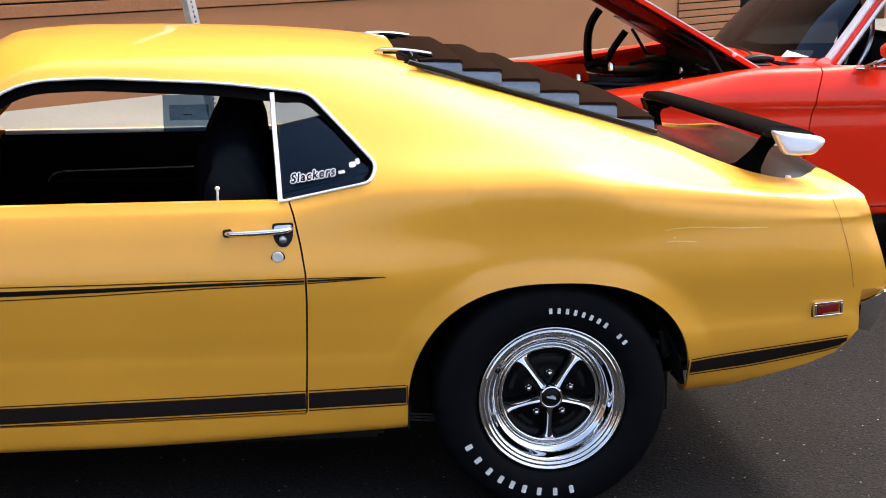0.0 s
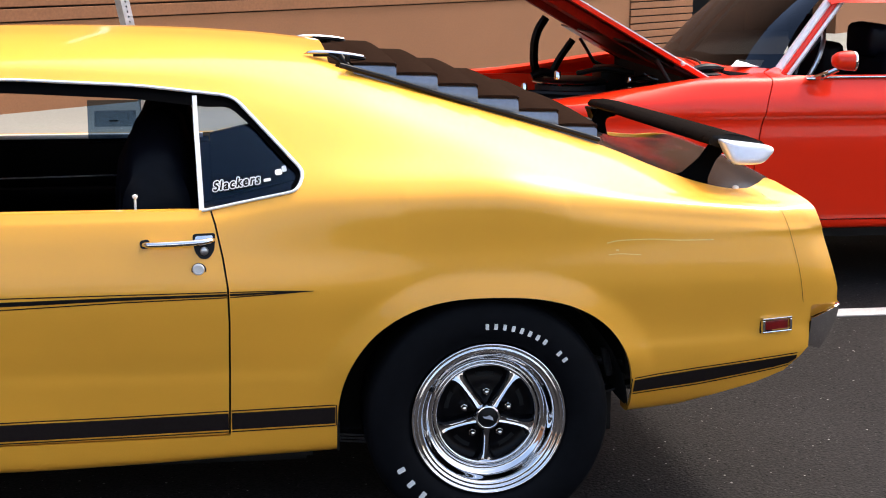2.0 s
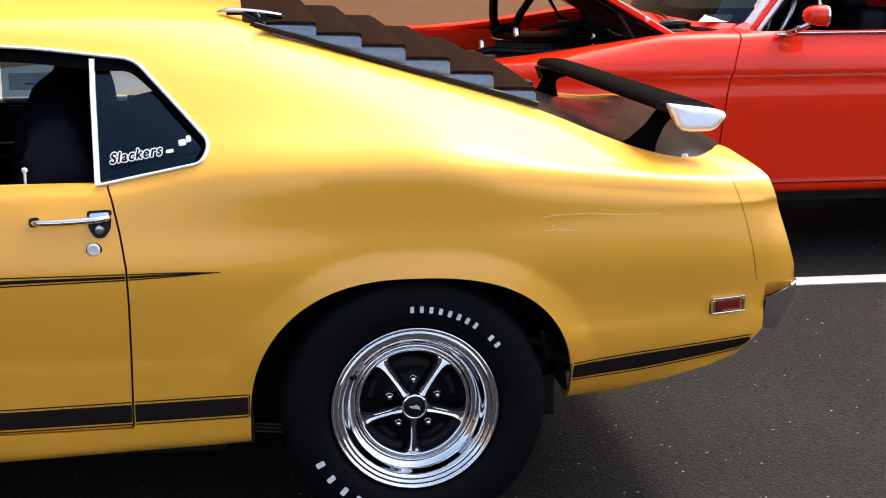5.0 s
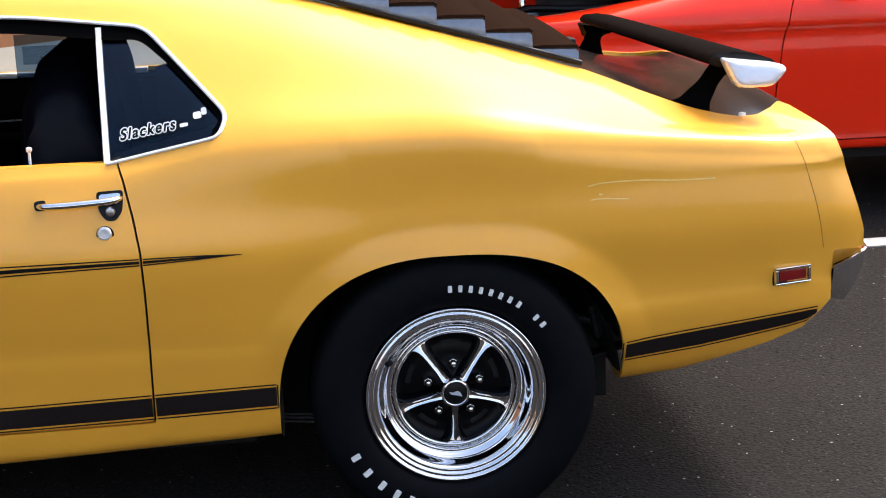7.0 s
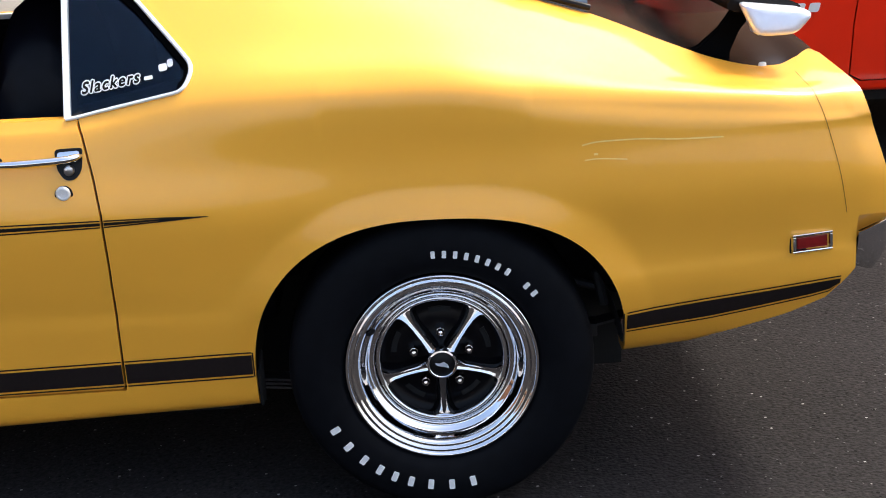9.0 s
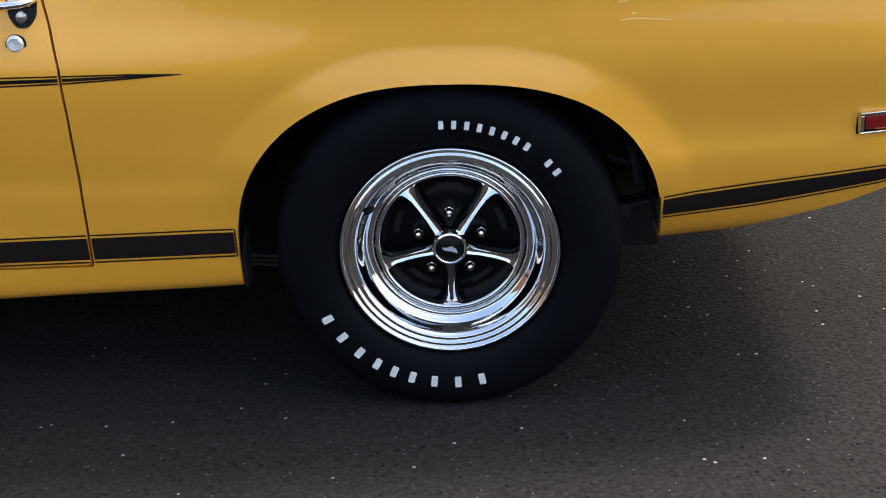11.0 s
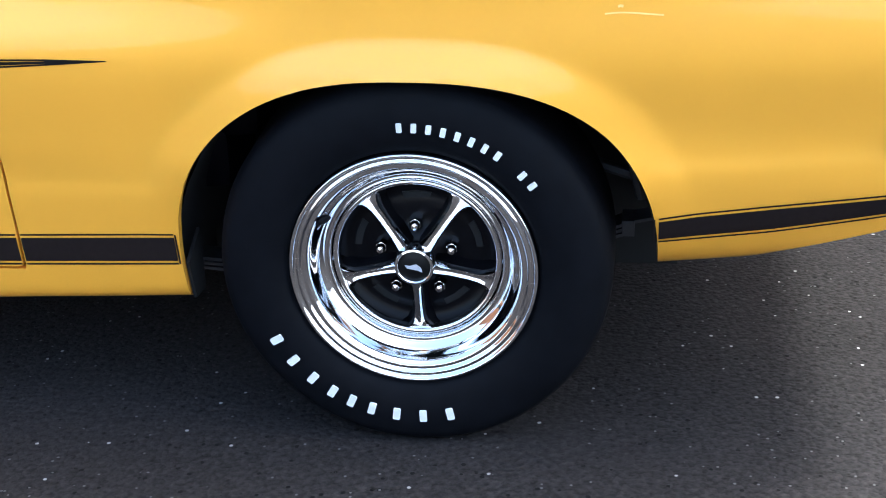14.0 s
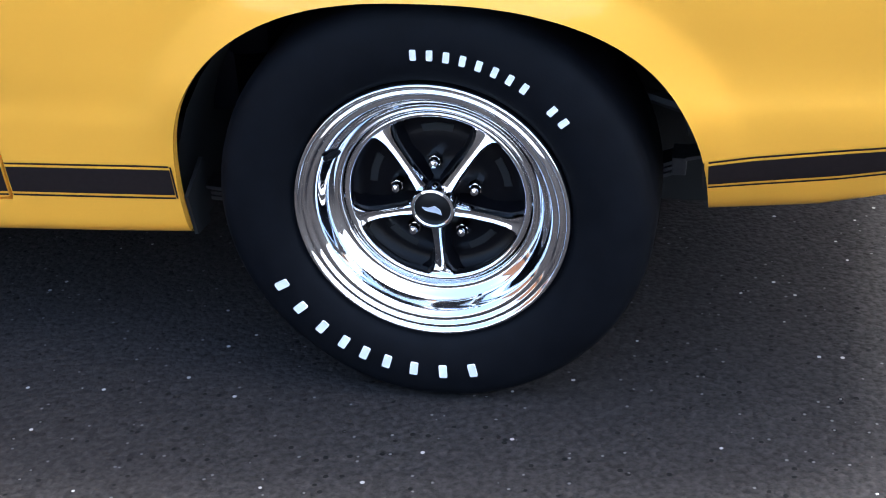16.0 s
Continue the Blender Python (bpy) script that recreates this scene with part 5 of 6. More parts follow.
box(bm, -1.80, -0.45, 0.16, 2 * MID - 0.16, 0.301, 0.34)
part("cabin_floor", bm, DARK, fastback, "black carpet", smooth=False)
for y, s in ((0.075, 1), (2 * MID - 0.075, -1)):
    bm = bmesh.new()
    box(bm, -1.78, -0.73, min(y, y + 0.06 * s), max(y, y + 0.06 * s), 0.34, 0.868, 0.012)
    box(bm, -1.74, -0.74, min(y - 0.012 * s, y + 0.02 * s), max(y - 0.012 * s, y + 0.05 * s), 0.80, 0.882, 0.006)
    box(bm, -1.55, -1.05, min(y + 0.06 * s, y + 0.11 * s), max(y + 0.06 * s, y + 0.11 * s), 0.66, 0.72, 0.014)
    dp = part("door_panel", bm, SEAL, fastback, "black vinyl inner door panel with bright trim", sharp=40)
    bm = bmesh.new()
    yy = y + 0.063 * s
    tube(bm, dense([(-1.575, yy, 0.712), (-1.555, yy, 0.737), (-1.51, yy, 0.748), (-1.35, yy, 0.751), (-1.05, yy, 0.756)], 5), 0.0028, 6)
    part("trim_line", bm, STEEL, dp)
    bm = bmesh.new()
    tube(bm, dense([(-1.56, yy - 0.002, 0.622), (-1.55, yy - 0.03 * -s, 0.630), (-1.44, yy - 0.03 * -s, 0.632)], 4), 0.005, 8)
    part("window_crank", bm, CHROME, dp)
    if s < 0:
        bm = bmesh.new()
        box(bm, -1.72, -0.76, y - 0.05, y - 0.022, 0.883, 0.899, 0.003)
        part("sill_trim", bm, BRIGHT, dp, "bright window sill trim")
for y0, y1, s in ((0.13, 0.16, 1), (2 * MID - 0.16, 2 * MID - 0.13, -1)):
    bm = bmesh.new()
    prism(bm, [(-0.735, y0, 0.34), (-0.735, y0, 0.902), (-0.49, y0, 0.958), (-0.30, y0, 0.965), (-0.30, y0, 0.66), (-0.45, y0, 0.55), (-0.47, y0, 0.34)], (0, y1 - y0, 0), 0.006)
    part("quarter_trim", bm, SEAL, fastback, "black inner quarter trim panel", sharp=40)
bm = bmesh.new()
prism(bm, [(-1.98, 0.14, 0.905), (-1.80, 0.14, 0.89), (-1.73, 0.14, 0.84), (-1.74, 0.14, 0.70), (-1.94, 0.14, 0.60)], (0, 2 * MID - 0.28, 0), 0.02)
part("dashboard", bm, SEAL, fastback, "black dashboard", sharp=40)
bm = bmesh.new()
sw = Matrix.Translation((-1.66, 0.52, 0.80)) @ Matrix.Rotation(radians(-62), 4, "Y")
bmesh.ops.create_circle(bm, segments=8, radius=0.012, matrix=sw @ Matrix.Translation((0.185, 0, 0)) @ Matrix.Rotation(radians(90), 4, "X"))
bmesh.ops.spin(bm, geom=bm.verts[:] + bm.edges[:], cent=sw.translation, axis=(sw.to_3x3() @ Vector((0, 0, 1))), angle=2 * math.pi, steps=40, use_duplicate=False)
bmesh.ops.remove_doubles(bm, verts=bm.verts, dist=1e-4)
part("steering_wheel", bm, BLACK, fastback, "black steering wheel")
# headliner
bm = bmesh.new()
cols = []
for x in np.linspace(-1.50, -0.42, 14):
    prof = skin.grid([x], 8)[0]
    prof = prof[prof[:, 1] > 0.30]
    prof = prof[prof[:, 2] > 1.0]
    pick = prof[np.linspace(0, len(prof) - 1, 9).astype(int)]
    half = [(x, p[1] + 0.01, p[2] - 0.035) for p in pick]
    cols.append([bm.verts.new(p) for p in half + [(a, 2 * MID - b, c) for a, b, c in half[::-1][1:]]])
for a, b in zip(cols, cols[1:]):
    for i in range(len(a) - 1):
        bm.faces.new((a[i], a[i + 1], b[i + 1], b[i]))
part("headliner", bm, VINYL, fastback, "black headliner")
# card in the far side window
bm = bmesh.new()
box(bm, -1.148, -0.966, 1.555, 1.558, 0.884, 1.026)
card = part("window_card", bm, CARD, fastback, "blue-grey see-through film sheet on the far window", smooth=False)
bm = bmesh.new()
box(bm, -1.125, -0.984, 1.5515, 1.5545, 0.935, 0.990, 0.0)
part("card_print", bm, CARD_MARK, card, smooth=False)
bm = bmesh.new()
box(bm, -1.075, -1.045, 1.549, 1.551, 0.953, 0.957)
part("card_print", bm, DARK, card, smooth=False)


# ---- the red coupe with its bonnet open ----
RMID = 3.62
coupe = thing("red_coupe", "red two-door coupe with its bonnet propped open", "car", pose(0, 0, 0))


def red_station(x, tuck, tops):
    low = [(2.86 + tuck, 0.275), (2.745 + tuck, 0.290), (2.712 + tuck, 0.335), (2.690 + tuck, 0.45), (2.672 + tuck, 0.58), (2.660 + tuck, 0.70), (2.664 + tuck, 0.775), (2.658 + tuck, 0.86)]
    return x, low + tops


def red_tops(s, f, c, mid_z):
    """Shoulder height, fender crown height, inner edge height, height at the middle."""
    return [(2.70, s), (2.78, f), (2.88, c), (3.05, c + 0.005), (3.30, (c + mid_z) / 2 + 0.006), (RMID, mid_z)]


RED_STATIONS = [
    red_station(-0.22, 0.14, [(2.86, 0.80), (2.92, 0.82), (3.0, 0.825), (3.1, 0.83), (3.3, 0.835), (RMID, 0.84)]),
    red_station(0.05, 0.04, red_tops(0.845, 0.857, 0.850, 0.855)),
    red_station(0.40, 0.0, red_tops(0.860, 0.870, 0.864, 0.872)),
    red_station(0.75, 0.0, red_tops(0.876, 0.886, 0.879, 0.893)),
    red_station(1.13, 0.0, red_tops(0.921, 0.934, 0.926, 0.94)),
    red_station(1.43, 0.0, red_tops(0.956, 0.972, 0.966, 0.985)),
    red_station(1.56, 0.0, red_tops(0.960, 0.977, 0.974, 1.02)),
    red_station(1.70, 0.0, [(2.70, 0.962), (2.78, 0.981), (2.87, 0.99), (3.05, 1.04), (3.30, 1.10), (RMID, 1.13)]),
    red_station(1.86, 0.0, [(2.70, 0.964), (2.775, 1.01), (2.87, 1.09), (3.02, 1.18), (3.30, 1.25), (RMID, 1.27)]),
    red_station(2.04, 0.0, [(2.70, 0.965), (2.785, 1.10), (2.895, 1.295), (3.0, 1.335), (3.30, 1.360), (RMID, 1.366)]),
    red_station(2.3, 0.0, [(2.70, 0.966), (2.79, 1.14), (2.905, 1.315), (3.0, 1.350), (3.30, 1.382), (RMID, 1.390)]),
    red_station(3.0, 0.0, [(2.70, 0.966), (2.79, 1.14), (2.905, 1.31), (3.0, 1.355), (3.30, 1.39), (RMID, 1.40)]),
    red_station(3.5, 0.0, [(2.70, 0.965), (2.79, 1.09), (2.92, 1.22), (3.05, 1.27), (3.30, 1.30), (RMID, 1.31)]),
    red_station(3.95, 0.0, red_tops(0.955, 0.985, 1.0, 1.04)),
    red_station(4.5, 0.03, red_tops(0.92, 0.94, 0.945, 0.965)),
    red_station(4.9, 0.10, [(2.82, 0.84), (2.90, 0.87), (3.0, 0.88), (3.1, 0.885), (3.3, 0.89), (RMID, 0.895)]),
]


def red_crease(x, z):
    """A soft step in the coupe's side, the panel above it leaning back."""
    w = np.where(z > RED_LINE, 1 - (z - RED_LINE) / 0.11, 1 - (RED_LINE - z) / 0.022)
    return 0.014 * np.clip(w, 0, 1)


RED_LINE = 0.816
red_skin = Skin(RED_STATIONS, RMID, None, red_crease)
RED_WHEELS = (0.78, 3.63)
RED_GRID = red_skin.grid(np.concatenate([np.linspace(-0.22, 0.5, 30)[:-1], np.linspace(0.5, 2.6, 150)[:-1], np.linspace(2.6, 4.9, 60)]), 7)
red_open = polyline_sdf(rounded([(1.765, 0.984), (2.030, 1.297), (3.05, 1.295), (3.36, 0.985)], [0.02, 0.05, 0.06, 0.04]))
red_door = polyline_sdf([(1.715, 1.02), (1.705, 0.955), (1.676, 0.88), (1.645, 0.73), (1.628, 0.56), (1.625, 0.36), (1.67, 0.335), (2.92, 0.335), (2.95, 1.02)])


def bay_sdf(x, y):
    return np.maximum(np.maximum(2.845 - y, x - 1.425), 0.02 - x)


def screen_sdf(x, y, z):
    return np.maximum(np.maximum(1.005 - z, 2.806 + (z - 1.0) * 0.30 - y), x - 2.045 + np.abs(y - RMID) * 0.02)


def keep_red(x, y, z):
    d = np.where(z > 0.8, -bay_sdf(x, y), -1)
    d = np.maximum(d, np.where((y < 3.0) & (z > 0.9), -red_open(x, z), -1))
    d = np.maximum(d, np.where(x < 2.2, -screen_sdf(x, y, z), -1))
    d = np.maximum(d, np.where((y < 2.85) & (z < 1.0), -red_door(x, z) + 0.003, -1))
    for cx in RED_WHEELS:
        d = np.maximum(d, 0.37 - np.hypot(x - cx, (z - 0.33) * 1.05))
    return d


def keep_red_door(x, y, z):
    return np.where((y < 2.85) & (z < 1.01), np.maximum(red_door(x, z) + 0.003, -red_open(x, z)), 1)


red_body = skin_panel("body", RED_GRID, keep_red, RED, coupe, RMID, both=True, lip=0.02)
red_body["label"] = "glossy red body shell"
skin_panel("door", RED_GRID, keep_red_door, RED, coupe, lip=0.03, label="closed red door")
bm = bmesh.new()
box(bm, 1.60, 1.73, 2.735, 2.75, 0.36, 0.925)
box(bm, 1.45, 4.6, 2.80, 2 * RMID - 2.80, 0.24, 0.34)
box(bm, 0.0, 1.45, 2.87, 2 * RMID - 2.87, 0.30, 0.50)
box(bm, 1.44, 1.50, 2.75, 2 * RMID - 2.75, 0.35, 0.955)
box(bm, -0.02, 0.03, 2.87, 2 * RMID - 2.87, 0.30, 0.82)
box(bm, 0.03, 1.44, 2.75, 2.78, 0.52, 0.84)
part("underbody", bm, DARK, coupe, "dark underbody with boxes added to keep light out and bay walls", smooth=False)
bm = bmesh.new()
box(bm, 0.03, 1.44, 2 * RMID - 2.86, 2 * RMID - 2.84, 0.52, 0.86)
part("inner_wing", bm, RED, coupe, "red inner wing panel", smooth=False)

# wheels of the coupe
def plain_wheel(name, parent, m):
    wheel = new(name)
    wheel.parent, wheel.matrix_basis = parent, m
    bm = bmesh.new()
    spun(bm, tyre_profile(0.335, 0.205, 0.22), 56, closed=True)
    part("tyre", bm, RUBBER, wheel, sharp=60)
    bm = bmesh.new()
    spun(bm, [(0.206, 0.03), (0.204, 0.012), (0.19, 0.016), (0.17, 0.05), (0.14, 0.06), (0.06, 0.045), (0.03, 0.03), (0.001, 0.03)], 48)
    part("rim", bm, STEEL, wheel, sharp=50)


for cx, nm in zip(RED_WHEELS, ("front_wheel", "rear_wheel")):
    plain_wheel(nm, coupe, Matrix.Translation((cx, 2.70, 0.333)))
    plain_wheel(nm, coupe, Matrix.Translation((cx, 2 * RMID - 2.70, 0.333)) @ Matrix.Rotation(math.pi, 4, "Z"))

# bonnet: skin, underside frame, bright strip for the lit edge
HOOD = Matrix.Translation((1.475, 0, 0.958)) @ Matrix.Rotation(radians(30.0), 4, "Y")
HY0, HY1, HL = 2.835, 2 * RMID - 2.835, 1.46
hood = new("bonnet")
hood.parent = coupe
hood["label"] = "open red bonnet"
bm = bmesh.new()
cols = []
for k in range(15):
    y = HY0 + (HY1 - HY0) * k / 14
    w = (y - RMID) / (HY1 - RMID)
    bulge = 0.016 * (1 - w * w) + (0.028 if abs(w) < 0.42 else 0.0)
    cols.append([bm.verts.new((-t, y, 0.0 + bulge * min(1, t / 0.15) - 0.03 * (t / HL) ** 3)) for t in np.linspace(0, HL, 12)])
for a, b in zip(cols, cols[1:]):
    for i in range(11):
        bm.faces.new((a[i], b[i], b[i + 1], a[i + 1]))
bmesh.ops.transform(bm, matrix=HOOD, verts=bm.verts)
skin_ob = part("bonnet_skin", bm, RED, hood, sharp=40)
skin_ob.modifiers.new("thickness", "SOLIDIFY").thickness = 0.006
# frame and pan take the red with the shade painted in
bm = bmesh.new()
for a, b, c, d in ((0.0, HL, HY0, HY0 + 0.035), (0.0, HL, HY1 - 0.035, HY1)):
    box(bm, -b, -a, c, d, -0.024, -0.003, 0.006, HOOD)
for a, b in ((0.02, 0.14), (HL - 0.16, HL - 0.01)):
    box(bm, -b, -a, HY0 + 0.036, HY1 - 0.036, -0.035, -0.004, 0.01, HOOD)
for y0 in (RMID - 0.42, RMID + 0.34):
    box(bm, -HL + 0.165, -0.145, y0, y0 + 0.08, -0.05, -0.004, 0.012, HOOD)
part("bonnet_frame", bm, RED_SHADED, hood, "pressed bonnet frame in shade-darkened red", sharp=40)
bm = bmesh.new()
box(bm, -1.18, -0.28, RMID - 0.335, RMID + 0.335, -0.012, 0.0, 0.004, HOOD)
part("bonnet_pan", bm, RED_SHADED, hood, "inner bonnet pan in shade-darkened red", sharp=40)
# flat black sheet across the back of the underside
bm = bmesh.new()
box(bm, -0.40, -0.15, HY0 + 0.05, HY1 - 0.05, -0.046, -0.036, 0.004, HOOD)
part("rear_black_sheet", bm, BLACK, hood, "black sheet under the back of the bonnet", sharp=40)
bm = bmesh.new()
box(bm, -HL, -0.02, HY0 - 0.006, HY0 - 0.0005, -0.020, 0.0015, 0.002, HOOD)
part("bonnet_edge", bm, RED, hood, "red bonnet edge")
# strip of bright material paints the highlight along the near edge
bm = bmesh.new()
box(bm, -HL, -0.02, HY0 - 0.010, HY0 - 0.0065, -0.002, 0.004, 0.001, HOOD)
part("edge_highlight", bm, BRIGHT, hood, "thin bright strip for the lit bonnet edge")
for y in (HY0 + 0.02, HY1 - 0.02):
    bm = bmesh.new()
    tube(bm, [(1.50, y, 0.90), (1.40, y, 0.97), (1.30, y, 1.02)], 0.012, 8)
    tube(bm, [(1.44, y, 0.86), (1.30, y, 0.92), (1.22, y, 1.05)], 0.010, 8)
    part("bonnet_hinge", bm, BLACK, hood, "black bonnet hinge")

# engine
engine = new("engine")
engine.parent = coupe
engine["label"] = "black engine with round chrome-lidded air cleaner"
bm = bmesh.new()
spun(bm, [(0.001, -0.050), (0.15, -0.047), (0.178, -0.040), (0.184, -0.032), (0.180, -0.026)], 48, Matrix.Translation((0.985, 3.55, 0.862)) @ Matrix.Rotation(radians(-90), 4, "X"))
part("air_cleaner_lid", bm, BLACK, engine, "black air cleaner lid", sharp=50)
bm = bmesh.new()
spun(bm, [(0.184, -0.034), (0.1875, -0.030), (0.186, -0.022), (0.180, -0.020)], 48, Matrix.Translation((0.985, 3.55, 0.862)) @ Matrix.Rotation(radians(-90), 4, "X"))
part("air_cleaner_rim", bm, CHROME, engine)
bm = bmesh.new()
spun(bm, [(0.174, -0.021), (0.172, 0.04), (0.16, 0.06)], 40, Matrix.Translation((0.985, 3.55, 0.862)) @ Matrix.Rotation(radians(-90), 4, "X"))
part("air_filter", bm, IRON, engine, sharp=50)
bm = bmesh.new()
box(bm, 0.65, 1.35, 3.38, 3.86, 0.45, 0.76, 0.03)
part("engine_block", bm, IRON, engine, sharp=40)
for y in (3.32, 3.80):
    bm = bmesh.new()
    box(bm, 0.72, 1.32, y, y + 0.15, 0.70, 0.80, 0.03)
    part("valve_cover", bm, STEEL, engine, "bright valve cover", sharp=40)
for pts, r in (([(0.55, 3.0, 0.84), (0.70, 3.1, 0.88), (0.9, 3.12, 0.87), (1.1, 3.05, 0.88), (1.3, 3.0, 0.9)], 0.016),
               ([(1.05, 3.1, 0.86), (1.2, 3.25, 0.90), (1.33, 3.4, 0.9), (1.4, 3.5, 0.86)], 0.012),
               ([(1.1, 3.9, 0.9), (1.22, 3.8, 0.93), (1.36, 3.75, 0.91)], 0.014)):
    bm = bmesh.new()
    tube(bm, dense(pts, 5), r, 8)
    part("hose", bm, BLACK, engine, "black rubber hose")
bm = bmesh.new()
box(bm, 0.58, 0.72, 2.93, 3.10, 0.70, 0.86, 0.015)
part("battery", bm, BLACK, engine, "black battery", sharp=40)
bm = bmesh.new()
box(bm, 1.22, 1.36, 3.9, 4.1, 0.80, 0.93, 0.02)
part("heater_box", bm, BLACK, engine, "black heater box", sharp=40)
for x, y in ((1.28, 3.52), (1.33, 3.18), (1.22, 3.30), (0.70, 3.25)):
    bm = bmesh.new()
    spun(bm, [(0.001, -0.02), (0.010, -0.018), (0.014, -0.010), (0.014, 0.03)], 16, Matrix.Translation((x, y, 0.895)) @ Matrix.Rotation(radians(-90), 4, "X"))
    part("cap", bm, CHROME, engine, "bright cap", sharp=40)
bm = bmesh.new()
tube(bm, dense([(0.845, 3.60, 0.90), (0.815, 3.60, 0.97), (0.813, 3.60, 1.06), (0.832, 3.60, 1.14), (0.87, 3.60, 1.20)], 6), 0.021, 10, ref=(0, 1, 0))
tube(bm, dense([(0.905, 3.60, 0.93), (0.935, 3.60, 0.99), (0.968, 3.60, 1.04), (1.005, 3.60, 1.09)], 6), 0.018, 10, ref=(0, 1, 0))
tube(bm, dense([(0.80, 3.58, 0.915), (0.85, 3.58, 0.935), (0.92, 3.58, 0.925)], 5), 0.02, 8)
part("intake_seal", bm, BLACK, engine, "black curved rubber intake seal")

for pts, r in (([(1.20, 3.20, 0.938), (1.26, 3.21, 0.946), (1.32, 3.24, 0.942)], 0.004), ([(1.22, 3.18, 0.918), (1.28, 3.17, 0.922), (1.34, 3.19, 0.914)], 0.0035), ([(1.27, 3.24, 0.955), (1.30, 3.22, 0.935), (1.33, 3.20, 0.928)], 0.005)):
    bm = bmesh.new()
    tube(bm, dense(pts, 4), r, 8)
    part("fuel_line", bm, CHROME, engine, "thin bright fuel line")
bm = bmesh.new()
tube(bm, dense([(0.845, 3.60, 0.90), (0.815, 3.60, 0.97), (0.813, 3.60, 1.06), (0.832, 3.60, 1.14), (0.87, 3.60, 1.20)], 6), 0.021, 10, ref=(0, 1, 0))
tube(bm, dense([(0.905, 3.60, 0.93), (0.935, 3.60, 0.99), (0.968, 3.60, 1.04), (1.005, 3.60, 1.09)], 6), 0.018, 10, ref=(0, 1, 0))
tube(bm, dense([(0.80, 3.58, 0.915), (0.85, 3.58, 0.935), (0.92, 3.58, 0.925)], 5), 0.02, 8)
part("intake_seal", bm, BLACK, engine, "black curved rubber intake seal")

for pts, r in (([(1.20, 3.20, 0.938), (1.26, 3.21, 0.946), (1.32, 3.24, 0.942)], 0.004), ([(1.22, 3.18, 0.918), (1.28, 3.17, 0.922), (1.34, 3.19, 0.914)], 0.0035), ([(1.27, 3.24, 0.955), (1.30, 3.22, 0.935), (1.33, 3.20, 0.928)], 0.005)):
    bm = bmesh.new()
    tube(bm, dense(pts, 4), r, 8)
    part("fuel_line", bm, CHROME, engine, "thin bright fuel line")
bm = bmesh.new()
spun(bm, [(0.016, 0.03), (0.016, -0.002), (0.010, -0.010), (0.0005, -0.012)], 16, Matrix.Translation((0.845, 3.19, 0.965)) @ Matrix.Rotation(radians(-90), 4, "X"))
part("cap", bm, CHROME, engine, "bright cap", sharp=40)
bm = bmesh.new()
spun(bm, [(0.011, 0.006), (0.010, -0.004), (0.0005, -0.008)], 16, Matrix.Translation((1.335, HY0 - 0.012, 1.032)))
part("bonnet_button", bm, BRIGHT, hood, "small bright button on the bonnet edge")

# windscreen, chrome surround, wipers
base = lambda w: Vector((1.545 + 0.09 * w * w + 0.145 * w ** 8, RMID + w * 0.745, 0.995 - 0.012 * w * w))
head = lambda w: Vector((1.945 + 0.04 * w * w + 0.045 * w ** 8, RMID + w * 0.655, 1.352 - 0.018 * w * w))
bm = bmesh.new()
cols = []
for k in range(21):
    w = math.sin(math.pi / 2 * (k / 10 - 1))
    a, b = base(w), head(w)
    cols.append([bm.verts.new(a.lerp(b, t) + Vector((-0.02 * math.sin(math.pi * t), 0, 0.012 * math.sin(math.pi * t)))) for t in (0, 0.25, 0.5, 0.75, 1)])
for a, b in zip(cols, cols[1:]):
    for i in range(4):
        bm.faces.new((a[i], a[i + 1], b[i + 1], b[i]))
# the cabin's darkness is put into this glass
screen = part("windscreen", bm, SCREEN_DARK, coupe, "curved windscreen darkened for the unlit cabin", sharp=80)
screen.visible_shadow = False
bm = bmesh.new()
tube(bm, [base(math.sin(math.pi / 2 * (k / 10 - 1))) + Vector((-0.006, 0, -0.004)) for k in range(21)], 0.011, 8)
tube(bm, [head(math.sin(math.pi / 2 * (k / 10 - 1))) + Vector((0.004, 0, 0.004)) for k in range(21)], 0.009, 8)
part("windscreen_trim", bm, CHROME, coupe, "bright windscreen trim")
for s in (-1, 1):
    side = lambda v: v if s < 0 else 2 * RMID - v
    pa, pb = base(-1), head(-1)
    for nm, off, r, mat, lab in (("pillar_trim", 0.008, 0.020, BRIGHT, "bright windscreen pillar trim"), ("pillar", 0.043, 0.018, RED, "red windscreen pillar"), ("vent_frame", 0.069, 0.015, BRIGHT, "bright side window frame")):
        bm = bmesh.new()
        a, b = pa + Vector((off - 0.006, -0.006, 0)), pb + Vector((off + 0.032, -0.012, 0.0))
        pts = [a.lerp(b, t) for t in np.linspace(-0.03, 1.03, 9)]
        tube(bm, [(p.x, side(p.y), p.z) for p in pts], r, 10)
        part(nm, bm, mat, coupe, lab)
for y0 in (3.05, 3.70):
    bm = bmesh.new()
    tube(bm, dense([(1.50, y0, 0.99), (1.535, y0 + 0.2, 1.008), (1.54, y0 + 0.42, 1.012)], 4), 0.006, 6)
    part("wiper", bm, BLACK, coupe, "black wiper")
bm = bmesh.new()
box(bm, 1.43, 1.54, 2.90, 2 * RMID - 2.90, 0.955, 0.978, 0.008)
part("cowl_panel", bm, BLACK, coupe, "black cowl vent panel", sharp=40)
bm = bmesh.new()
